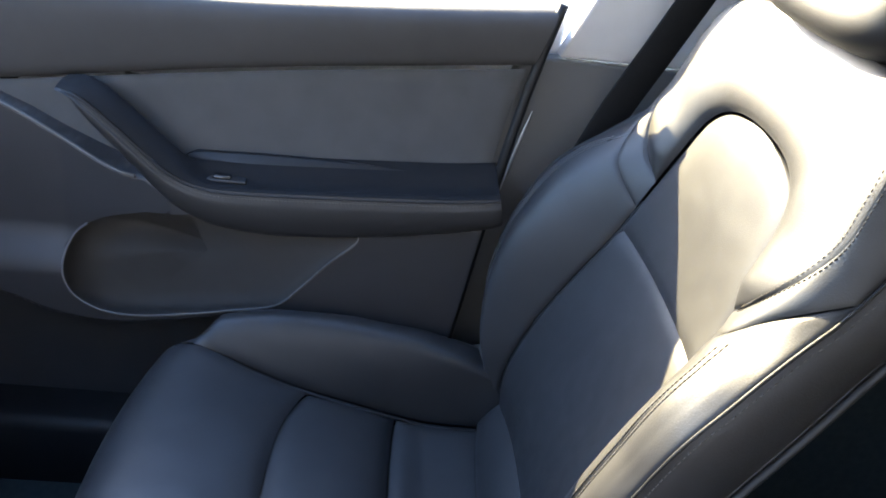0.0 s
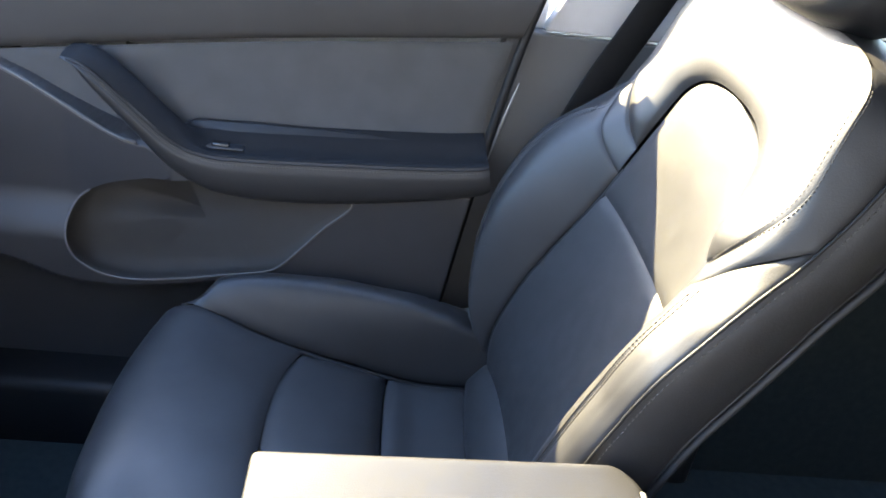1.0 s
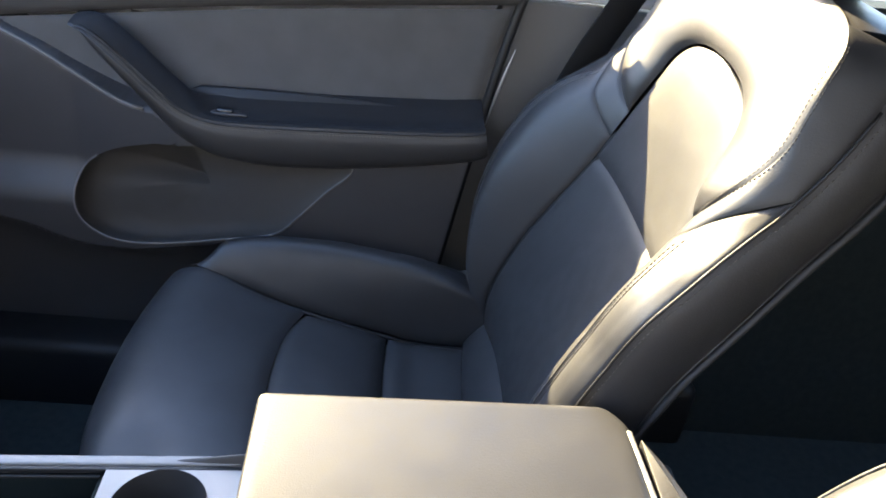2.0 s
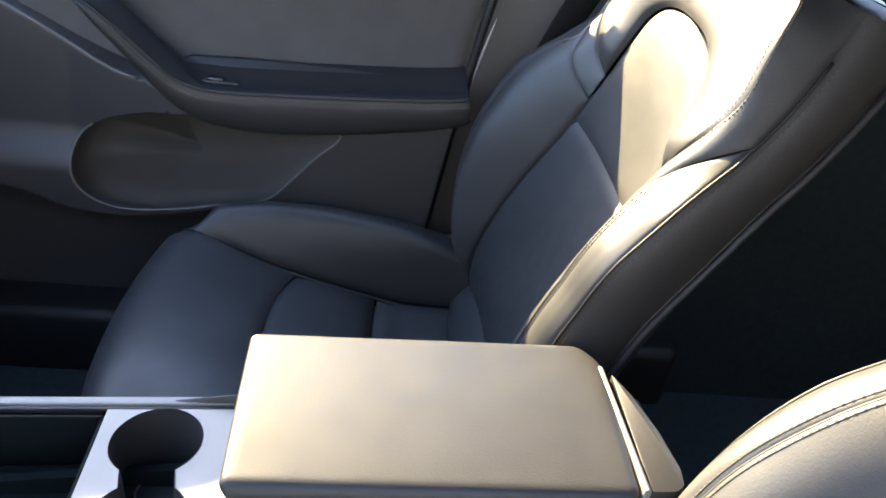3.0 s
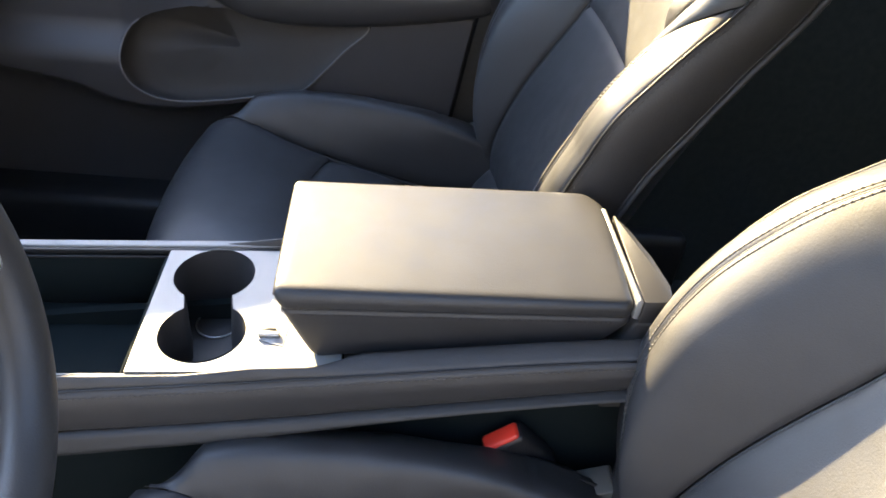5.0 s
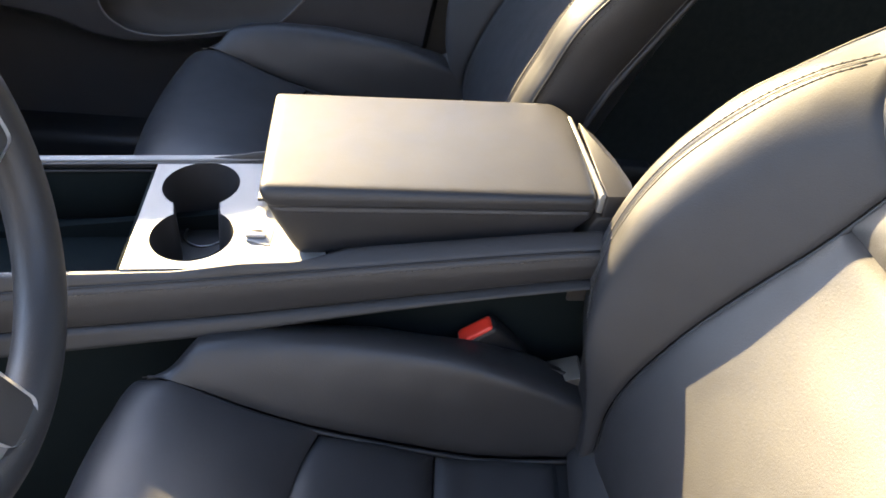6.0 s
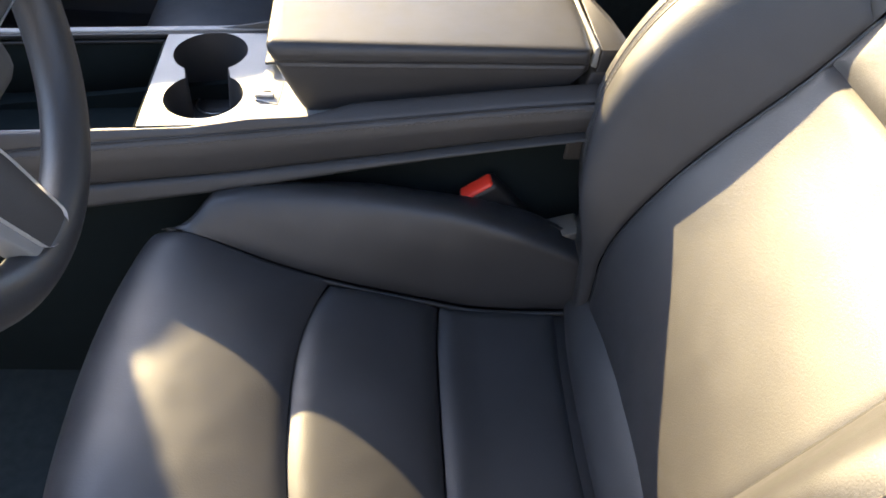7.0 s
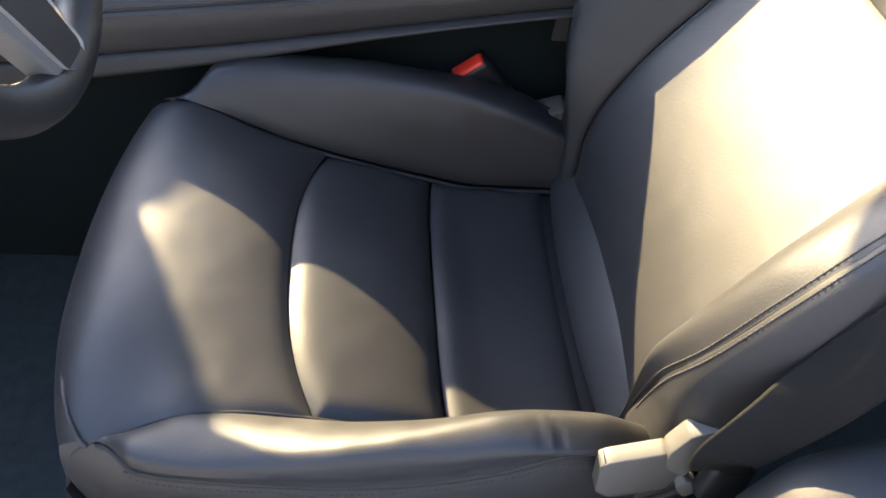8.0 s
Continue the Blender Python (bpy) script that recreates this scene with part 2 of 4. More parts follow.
CREST_T = curve_of((-0.34, 0.5), (-0.26, 0.62), (-0.12, 0.62), (0.03, 0.47), (0.1, 0.36), (0.22, 0.3))
NOSE_X = curve_of((0.19, -0.335), (0.25, -0.350), (0.30, -0.357), (0.338, -0.354), (0.365, -0.342))


def sag(x, y):
    """How far the cushion is sat down on its low side, most at the front corner."""
    k = min(1.0, max(0.0, (-y - 0.05) / 0.16))
    return 0.045 * math.exp(-((x + 0.315) / 0.062) ** 2) * k ** 2 + 0.011 * math.exp(-((x - 0.05) / 0.075) ** 2) * k


def seat_z(x, y):
    k = min(1.0, abs(y) / SEAM_Y(x)) ** 2.4
    return MID_Z(x) * (1 - k) + SEAM_Z(x) * k - sag(x, y)


def seam_a(v):
    return -0.172 + 0.034 * abs(2 * v - 1) ** 3


def seam_b(v):
    return -0.010 + 0.006 * abs(2 * v - 1) ** 4


SEAT_H0 = curve_of((0.0, -0.024), (0.05, -0.014), (0.10, 0.002), (0.17, 0.010), (0.25, 0.006), (0.32, -0.002), (0.4, -0.013), (0.5, -0.02), (0.6, -0.03), (0.72, -0.052))
SEAM1_Y = curve_of((0.0, 0.164), (0.1, 0.170), (0.25, 0.168), (0.39, 0.156), (0.47, 0.147), (0.55, 0.134))
SEAM1_H = curve_of((0.0, -0.020), (0.05, -0.008), (0.10, 0.016), (0.15, 0.027), (0.23, 0.027), (0.3, 0.019), (0.4, 0.004), (0.45, 0.001), (0.5, 0.000), (0.6, -0.006))
CREST_Y = curve_of((0.0, 0.178), (0.05, 0.181), (0.10, 0.194), (0.155, 0.223), (0.22, 0.254), (0.29, 0.267), (0.36, 0.270), (0.424, 0.264), (0.472, 0.250), (0.51, 0.228), (0.56, 0.204))
CREST_H = curve_of((0.0, -0.020), (0.05, 0.002), (0.10, 0.029), (0.155, 0.070), (0.22, 0.100), (0.29, 0.111), (0.36, 0.108), (0.424, 0.090), (0.472, 0.064), (0.51, 0.036), (0.56, 0.018))
EDGE_Y = curve_of((0.0, 0.236), (0.1, 0.262), (0.2, 0.288), (0.28, 0.300), (0.35, 0.306), (0.42, 0.305), (0.47, 0.293), (0.53, 0.272), (0.582, 0.256), (0.64, 0.247), (0.74, 0.226))
RIM_Y = curve_of((0.0, 0.240), (0.08, 0.256), (0.2, 0.270), (0.3, 0.274), (0.4, 0.270), (0.47, 0.265), (0.534, 0.256), (0.6, 0.246), (0.74, 0.216))
EDGE_H = curve_of((0.0, -0.018), (0.1, 0.024), (0.2, 0.072), (0.28, 0.091), (0.35, 0.095), (0.42, 0.080), (0.47, 0.052), (0.53, 0.018), (0.582, -0.008), (0.64, -0.024), (0.74, -0.040))
RIM_H = curve_of((0.0, -0.035), (0.2, -0.014), (0.35, -0.013), (0.43, -0.028), (0.515, -0.050), (0.6, -0.078), (0.74, -0.115))
TOP_S = curve_of((0.0, 0.450), (0.5, 0.510), (0.75, 0.545), (1.0, 0.582))
BACK_ORG = Vector((0.141, 0, 0.291))
SPLIT_S = 0.415


EDGE_IN = curve_of((0.40, 0.004), (0.45, 0.001), (0.5, 0.000), (0.6, 0.000), (0.64, 0.002))
INSERT_Y = curve_of((0.39, 0.157), (0.47, 0.147), (0.57, 0.126), (0.64, 0.111))


def insert_w(s):
    """Half the width of the upper insert, which narrows to a rounded top."""
    k = max(0.0, min(1.0, (s - 0.56) / 0.069))
    return INSERT_Y(s) * max(0.0, 1 - k ** 3.2) ** 0.42


@functools.lru_cache(maxsize=None)
def profile(s, full=1.0):
    """The curves of one side of the backrest at a height: y and h by v."""
    fade = (1 - 0.85 * max(0.0, min(1.0, (s - 0.30) / 0.20))) * min(1.0, s / 0.16)
    a, c, e = (SEAM1_Y(s), SEAM1_H(s)), (CREST_Y(s), CREST_H(s)), (EDGE_Y(s), EDGE_H(s))
    ys = curve_of((0.0, a[0]), (0.33, a[0] + 0.60 * (c[0] - a[0])), (0.55, c[0]), (0.78, c[0] + 0.58 * (e[0] - c[0])), (1.0, e[0]))
    hs = curve_of((0.0, a[1]), (0.33, a[1] + 0.68 * (c[1] - a[1]) + 0.022 * full * fade), (0.55, c[1] + 0.002 * fade), (0.78, c[1] + 0.34 * (e[1] - c[1]) + 0.007 * fade), (1.0, e[1]))
    return ys, hs


def section(s, v, puff=(1.0, 1.0, 0.0, 1.0)):
    """Across one side of the backrest, from the inner seam (0) over the stitched crest (0.55) to the outer edge (1): (y, h). puff: how full it is."""
    ys, hs = profile(round(s, 5), puff[4] if len(puff) > 4 else 1.0)
    k = max(0.0, min(1.0, (0.56 - s) / 0.20)) * min(1.0, v / 0.55)
    fall = puff[2] * max(0.0, (v - 0.55) / 0.45) ** 1.7 * math.sin(math.pi * min(1.0, max(0.0, s / 0.58)))
    wide = puff[0] + (puff[3] - puff[0]) * max(0.0, (v - 0.55) / 0.45)
    return ys(v) * (1 + (wide - 1) * k), hs(v) * (1 + (puff[1] - 1) * k) - fall


# the seam between the shoulder panel and the side strip, from the inner seam up to the top: (s, y, h)
SHOULDER = path_of([(0.492, 0.144, 0.000), (0.515, 0.178, 0.016), (0.545, 0.205, 0.023), (0.575, 0.222, 0.022), (0.60, 0.228, 0.018), (0.622, 0.230, 0.017),
                    (0.648, 0.226, 0.018), (0.672, 0.222, 0.019), (0.710, 0.208, 0.016), (0.730, 0.170, 0.010), (0.738, 0.1, 0.006), (0.738, 0.0, 0.004)])


def build_seat(at, recline, label, back=(0, 0, 0), puffs=((1.0, 1.0, 0.0, 1.0), (1.0, 1.0, 0.0, 1.0)), roll=0.0, driver=False, crest_at=(0.55, 0.55), taller=0.0):
    seat = thing("front_seat", label, "car seat", at, group="front seats")
    # cushion
    front = path_of([(-0.370, 0, 0.19), (-0.389, 0, 0.25), (-0.394, 0, 0.295), (-0.386, 0, 0.337), (-0.357, 0, 0.364), (-0.31, 0, 0.373), (-0.24, 0, 0.364), (-0.172, 0, 0.341)])
    flank_edge = path_of([(-0.335, 0, 0.19), (-0.350, 0, 0.25), (-0.357, 0, 0.300), (-0.354, 0, 0.338), (-0.340, 0, SEAM_Z(-0.340)), (-0.30, 0, SEAM_Z(-0.30)), (-0.22, 0, SEAM_Z(-0.22)), (-0.138, 0, SEAM_Z(-0.138))])

    def nose(u, v):
        c = 2 * v - 1
        k = abs(c) ** 2.5
        p = front(u).lerp(flank_edge(u), k)
        return Vector((p.x, c * SEAM_Y(p.x), p.z - sag(p.x, c * SEAM_Y(p.x))))
    part("cushion_front", padded(nose, 60, 48, sunk=(0, 1, 0.5, 0.5), depth=0.006, width=0.010, wrinkle=0.0008, seed=1), LEATHER, seat, "smooth black leather front cushion panel")

    def strip_of(x0, x1, crown):
        def fn(u, v):
            a, b = x0(v), x1(v)
            x = a + (b - a) * u
            y = (2 * v - 1) * SEAM_Y(x)
            return Vector((x, y, seat_z(x, y) + crown * 4 * u * (1 - u)))
        return fn
    part("cushion_panel", padded(strip_of(seam_a, seam_b, 0.006), 40, 56, sunk=(1, 1, 1, 1), depth=0.010, width=0.012, wrinkle=0.0007, seed=2), LEATHER, seat)
    part("cushion_panel", padded(strip_of(seam_b, lambda v: 0.141, 0.005), 40, 56, sunk=(1, 1, 1, 1), depth=0.009, width=0.010, wrinkle=0.0006, seed=3), LEATHER, seat)

    def rear_roll(u, v):
        c = 2 * v - 1
        k = abs(c) ** 3
        x = 0.138 + roll + 0.010 * k + (0.055 + 0.006 * k) * u
        return Vector((x, c * 0.194, 0.283 + 0.008 * k + 0.066 * u + 0.008 * math.sin(math.pi * u)))
    part("cushion_rear", padded(rear_roll, 24, 40, sunk=(1, 0.4, 0.6, 0.6), depth=0.005, width=0.009), LEATHER, seat, "narrow padded roll along the rear of the cushion")
    for side in (-1, 1):
        def bolster(u, v):
            x = -0.330 + 0.545 * u
            yi, yo = SEAM_Y(x), OUT_Y_DOOR(x) if side < 0 else OUT_Y(x)
            zi = SEAM_Z(x) - sag(x, side * yi)
            zo, zc = (OUT_DOOR(x), CREST_DOOR(x)) if side < 0 else (OUT_Z(x), CREST_Z(x))  # the low side is sat down by use
            open_up = min(1.0, u / (0.075 if side < 0 else 0.11))
            open_up = open_up * open_up * (3 - 2 * open_up)
            yo, zo = yi + 0.001 + (yo - yi - 0.001) * open_up, zi - 0.003 + (zo - zi + 0.003) * open_up
            k = open_up
            swell = 0.010 if side > 0 else 0.005
            yc = yi + (yo - yi) * (DOOR_T(x) if side < 0 else CREST_T(x))
            zc = (zi + zo) / 2 + max(0.003, zc - (zi + zo) / 2) * open_up
            ys = curve_of((0.0, yi), (0.22, yi + 0.52 * (yc - yi)), (0.45, yc), (0.72, yo + swell * 0.6 * k), (0.88, yo + swell * k), (1.0, yo))
            zs = curve_of((0.0, zi), (0.22, zi + 0.72 * (zc - zi)), (0.45, zc), (0.72, zc + 0.14 * (zo - zc)), (0.88, zc + 0.52 * (zo - zc)), (1.0, zo))
            crease = sum(math.exp(-((x - c - 0.018 * (v - 0.5)) / 0.0035) ** 2) for c in (0.046, 0.062)) * max(0.0, math.sin(math.pi * min(1.0, max(0.0, v - 0.35) / 0.65)))
            return Vector((x, side * ys(v), zs(v) - 0.0022 * crease))
        part("seam_cord", tube(lambda u: Vector((-0.305 + 0.49 * u, side * SEAM_Y(-0.305 + 0.49 * u), SEAM_Z(-0.305 + 0.49 * u) - sag(-0.305 + 0.49 * u, side * 0.21) - 0.0055)), 0.0034, 50, 6), DARK, seat)
        on_bolster = padding(bolster, sunk=(0, 0.6, 0.7, 0.5), depth=0.006, width=0.009, wrinkle=0.0011, seed=4 + side)
        ob = part("cushion_bolster", sheet(lambda u, v: bolster(u, v).lerp(on_bolster(u, v), min(1.0, u / 0.18)), 130, 34), LEATHER, seat, "raised black leather cushion bolster")
        # lower side of the cushion
        def skirt(u, v):
            p = bolster(u, 1.0)
            d = 0.016 * math.sin(math.pi * min(1, v * 1.2))
            z = p.z + (0.20 - p.z) * v
            k = (1 - u) ** (30 - 21 * min(1.0, v * 3)) * (min(1.0, v * 2.5) if side > 0 else 1.0)
            x = p.x + (NOSE_X(z) + 0.002 - p.x) * k
            y = p.y + side * (d * 0.6 - 0.02 * v)
            return Vector((x, y + (side * (SEAM_Y(NOSE_X(z)) - 0.001) - y) * k, z))
        part("cushion_side", padded(skirt, 40, 12, sunk=(0, 0, 1, 0), depth=0.006, width=0.008, up=Vector((0, side, 0))), LEATHER_SIDE, seat)
        part("piping", tube(lambda u: bolster(0.01 + 0.97 * u, 1.0) + Vector((0, side * 0.0018, -0.002)), 0.0028, 60, 8), DARK, ob)
        line = lambda u: bolster(0.02 + 0.95 * u, 1.0) + Vector((0, side * 0.0045, -0.010))
        part("stitching", stitches(line, 0.55, Vector((0, side, 0.2))), THREAD_DARK, ob)
    wrap = path_of([(-0.374, -0.120, 0.336), (-0.361, -0.166, 0.344), (-0.351, -0.192, 0.341), (-0.341, -0.209, 0.337), (-0.332, -0.2160, 0.3315)])
    part("piping", tube(wrap, 0.0024, 30, 8), LEATHER_SIDE, seat, "raised piping round the front corner of the cushion")
    under = [(-0.345, 0.165), (-0.345, 0.225), (-0.1, 0.215), (0.26, 0.20), (0.28, 0.13), (-0.25, 0.12)]
    part("cushion_base", rbox((0.52, 0.40, 0.07), 0.01, 2, at=(-0.02, 0, 0.236)), LEATHER_SIDE, seat)
    part("seat_pan", prism(under, -0.235, 0.235, bevel=0.008), DARK, seat)
    for side in (-1, 1):
        near = driver and side < 0
        hinge = [(0.104, 0.352), (0.098, 0.397), (0.106, 0.402), (0.150, 0.417), (0.156, 0.410), (0.171, 0.378), (0.166, 0.356), (0.120, 0.340)]
        if not near:
            hinge = [(0.106, 0.312), (0.106, 0.356), (0.162, 0.376), (0.176, 0.335), (0.176, 0.275), (0.130, 0.270)]
        if not driver and side > 0:
            hinge = [(x - 0.014, z + 0.016) for x, z in hinge]
        # the passenger's console-side cover is black: its shade is put into the material
        ob = part("hinge_cover", prism(rounded(hinge, 0.004, 3), side * (0.256 if near else 0.236), side * 0.272, bevel=0.0013), BEIGE if driver or side > 0 else DARK, seat, "grey plastic recliner hinge cover")
        lever = [(0.152, 0.400), (0.148, 0.424), (0.158, 0.450), (0.170, 0.456), (0.182, 0.462), (0.194, 0.451), (0.191, 0.430), (0.180, 0.414), (0.172, 0.384)]
        if not near:
            continue
        part("hinge_lever", prism(rounded(lever, 0.004, 3), side * 0.258, side * 0.276, bevel=0.0013), BEIGE, ob)
        part("hinge_knob", prism(rounded([(0.168, 0.372), (0.172, 0.384), (0.186, 0.380), (0.192, 0.366), (0.180, 0.356)], 0.005, 3), side * 0.250, side * 0.280, bevel=0.001), BEIGE, ob)
    for y in (-0.19, 0.19):
        part("seat_rail", rbox((0.62, 0.035, 0.045), 0.004, at=(0.0, y, 0.045)), STEEL, seat)
        for x in (-0.2, 0.2):
            part("rail_bracket", prism([(x - 0.05, 0.06), (x + 0.05, 0.06), (x + 0.03, 0.14), (x - 0.03, 0.14)], y - 0.012, y + 0.012, bevel=0.003), DARK, seat)

    # backrest, in its own frame: s up along it, h forward of it
    r = radians(recline)
    up, fwd = Vector((math.sin(r), 0, math.cos(r))), Vector((-math.cos(r), 0, math.sin(r)))
    org = BACK_ORG + Vector(back)

    def bk(s, y, h):
        k = max(0.0, min(1.0, (s - 0.38) / 0.16))
        s += taller * k * k * (3 - 2 * k)
        return org + up * s + fwd * h + Vector((0, y, 0))

    def lower(u, v):
        s = -0.02 + (SPLIT_S + 0.02) * u
        c = 2 * v - 1
        k = abs(c) ** 2.4
        return bk(s, c * SEAM1_Y(s), SEAT_H0(s) * (1 - k) + SEAM1_H(s) * k)
    part("backrest_panel", padded(lower, 44, 40, sunk=(0, 1, 0.6, 0.6), depth=0.006, width=0.009, up=fwd, wrinkle=0.0004, seed=9), LEATHER, seat, "smooth black leather lower backrest panel")

    def upper(u, v):
        s = SPLIT_S + (0.629 - SPLIT_S) * (1 - (1 - u) ** 2)
        c = 2 * v - 1
        k = max(abs(c) ** 2.4, u ** 6)
        w = insert_w(s)
        return bk(s, c * max(w, 0.002), EDGE_IN(s) + (0.007 * math.sin(math.pi * min(1, u * 0.85 + 0.15)) - 0.016 * (1 - u) ** 2) * (1 - k))
    part("backrest_panel", padded(upper, 60, 44, sunk=(1, 0, 1, 1), depth=0.0042, width=0.009, up=fwd, wrinkle=0.0004, seed=11), LEATHER, seat, "rounded black leather upper backrest panel")

    for side, puff, crest in zip((-1, 1), puffs, crest_at):
        def edge(s):
            return section(s, 1.0, puff)

        def band(v0, v1):
            def fn(u, v):
                q = v0 + (v1 - v0) * v
                s = TOP_S(q) * u
                y, h = section(s, q, puff)
                return bk(s, side * y, h)
            return fn
        out = (fwd + Vector((0, side, 0))).normalized()
        on_inner = padding(band(0.0, crest), sunk=(0, 0.5, 0.5, 0.2), depth=0.0046, width=0.0045, up=fwd, wrinkle=0.0005, seed=20 + side)
        on_outer = padding(band(crest, 1.0), sunk=(0, 0.5, 0.2, 0.6), depth=0.0046, width=0.0045, up=out, wrinkle=0.0005, seed=24 + side)
        inner = part("backrest_bolster", sheet(on_inner, 56, 26), LEATHER, seat, "curved black leather backrest bolster")
        outer = part("backrest_bolster", sheet(on_outer, 56, 26), LEATHER, seat, "curved black leather backrest bolster")
        part("seam_cord", tube(lambda u: bk(0.01 + 0.45 * u, side * SEAM1_Y(0.01 + 0.45 * u), SEAM1_H(0.01 + 0.45 * u) - 0.0055), 0.0034, 50, 6), DARK, seat)
        # dark tube in the crest seam: the groove's shade put in as colour
        groove = lambda u: on_inner(0.06 + 0.90 * u, 1.0) - fwd * 0.0010
        part("seam_cord", tube(groove, 0.0018, 60, 6), DARK, seat)
        # a row of stitches on either side of the crest seam
        for ob, fn, v in ((inner, on_inner, 0.948), (outer, on_outer, 0.095)):
            row = lambda u: fn(0.13 + 0.83 * u, v)
            part("stitching", stitches(row, 0.46, (fwd + Vector((0, side * 0.4, 0))).normalized(), pitch=0.0054, size=(0.0031, 0.0014, 0.0010), lift=0.0003), THREAD, ob)
            # thin dark tube below the row, standing in for shade between the stitches
            part("seam_cord", tube(lambda u: row(u) - fwd * 0.0005, 0.0011, 90, 5), DARK, ob)
        # strip above the bolster, widening up the side of the shoulder
        def low_edge(a):
            if a < 0.5:
                s = TOP_S(2 * a)
                y, h = section(s, 2 * a, puff)
                return bk(s, side * y, h)
            s = 0.582 + 0.296 * (a - 0.5)
            return bk(s, side * edge(s)[0], edge(s)[1])

        def strip(u, v):
            q = SHOULDER(u * 0.62)
            p = low_edge(u).lerp(bk(q.x, side * q.y, q.z), v)
            return p + out * (0.0035 * min(1.0, u * 2.2) * math.sin(math.pi * v))
        on_strip = padding(strip, sunk=(0, 0.3, 0.5, 0.5), depth=0.003, width=0.004, up=out)
        ob = part("backrest_strip", sheet(on_strip, 56, 14), LEATHER, seat, "leather strip between bolster and shoulder")
        row = lambda u: on_strip(0.10 + 0.8 * u, 0.93 - 0.05 * (1 - u) ** 3)
        part("stitching", stitches(row, 0.26, out, pitch=0.0054, size=(0.0036, 0.0012, 0.0009), lift=0.0), THREAD_DARK, ob)
        # side of the backrest, and its stitched rim
        def flank(u, v):
            s = 0.73 * u
            ye, he = edge(s)
            return bk(s, side * (ye + (RIM_Y(s) - ye) * v ** 1.3 + 0.008 * math.sin(math.pi * v)), he + (RIM_H(s) - 0.008 - he) * v)
        ob = part("backrest_side", padded(flank, 44, 14, sunk=(0, 0, 0.8, 0.5), depth=0.005, width=0.008, up=Vector((0, side, 0))), LEATHER_SIDE, seat, "black leather side panel of the backrest")
        line = lambda u: bk(0.02 + 0.66 * u, side * (edge(0.02 + 0.66 * u)[0] + 0.004), edge(0.02 + 0.66 * u)[1] - 0.0075)
        part("stitching", stitches(line, 0.64, Vector((0, side, 0)) + fwd * 0.3), THREAD, ob)
        # dark tube that draws the shaded groove along the outer edge
        part("seam_cord", tube(lambda u: bk(0.02 + 0.66 * u, side * (edge(0.02 + 0.66 * u)[0] + 0.0005), edge(0.02 + 0.66 * u)[1] - 0.0016), 0.0017, 60, 6), DARK, ob)

    # shoulder piece round the upper insert, tapering down both sides
    ring = path_of([(q, insert_w(q), 0) for q in (0.629, 0.6285, 0.627, 0.623, 0.616, 0.604, 0.587, 0.565, 0.54, 0.515, 0.492)])

    def shoulder(u, v):
        a = -1 + 2 * u
        k = abs(a)
        q, e = ring(k), SHOULDER(1 - k)
        h0 = EDGE_IN(q.x)
        wide = math.hypot(e.x - q.x, e.y - q.y)
        t = v ** 0.9
        bulge = 0.013 * min(1.0, wide / 0.06) * math.sin(math.pi * min(1.0, v ** 0.55 * 0.97))
        return bk(q.x + (e.x - q.x) * t, math.copysign(q.y + (e.y - q.y) * t, a), h0 + (e.z - h0) * v + bulge)
    on_shoulder = padding(shoulder, sunk=(0, 0, 0.3, 0.5), depth=0.0045, width=0.005, up=fwd, wrinkle=0.0003, seed=31)
    sh = part("shoulder_panel", sheet(on_shoulder, 110, 28, ease=0.2), LEATHER, seat, "one-piece black leather shoulder panel")
    for c in (-1, 1):
        row = lambda u: on_shoulder(0.5 + 0.5 * c * (0.94 - 0.56 * u), 0.94)
        part("stitching", stitches(row, path_length(row), fwd, pitch=0.0052, size=(0.0030, 0.0010, 0.0005), lift=0.0001), THREAD, sh)

    # closed top behind the shoulder
    def cap(u, v):
        c = 2 * u - 1
        e = SHOULDER(1 - abs(c) * 0.40)
        a = bk(e.x, math.copysign(e.y, c), e.z)
        b = bk(0.740, c * 0.205, -0.105 - 0.02 * (1 - c * c))
        return a.lerp(b, v) + up * 0.008 * math.sin(math.pi * v)
    part("backrest_top", padded(cap, 40, 10, sunk=(0, 0, 0.7, 0), depth=0.004, width=0.007, up=up), LEATHER_SIDE, seat)

    # hard shell behind
    def shell(u, v):
        s = 0.74 * u
        c = 2 * v - 1
        k = abs(c)
        w = RIM_Y(s) + 0.002
        deep = curve_of((0.0, -0.06), (0.2, -0.075), (0.5, -0.095), (0.74, -0.128))(s)
        h = RIM_H(s) + (deep - RIM_H(s)) * (1 - k ** 6) - 0.004
        return bk(s, c * w, h)
    bm = sheet(shell, 36, 40, ease=0.3)
    so = part("back_shell", bm, SHELL, seat, "hard black plastic seat back shell")
    so.modifiers.new("thick", "SOLIDIFY").thickness = 0.004
    for side in (-1, 1):
        line = lambda u: bk(0.735 * u, side * (RIM_Y(0.735 * u) + 0.004), RIM_H(0.735 * u) - 0.008)
        part("shell_rim", tube(line, 0.0042, 44, 8), HARD, so)
    # headrest
    def head(u, v):
        a, b = (u - 0.5) * math.pi, v * math.tau
        ex = 0.55
        c = lambda q: math.copysign(abs(math.cos(q)) ** ex, math.cos(q))
        sn = lambda q: math.copysign(abs(math.sin(q)) ** ex, math.sin(q))
        return bk(0.830 + 0.098 * sn(a), 0.135 * c(a) * c(b) * (1 - 0.12 * sn(a)), -0.012 + 0.056 * c(a) * sn(b) - 0.02 * sn(a))
    bm = sheet(head, 30, 56, ease=0.0)
    bmesh.ops.remove_doubles(bm, verts=bm.verts, dist=1e-5)
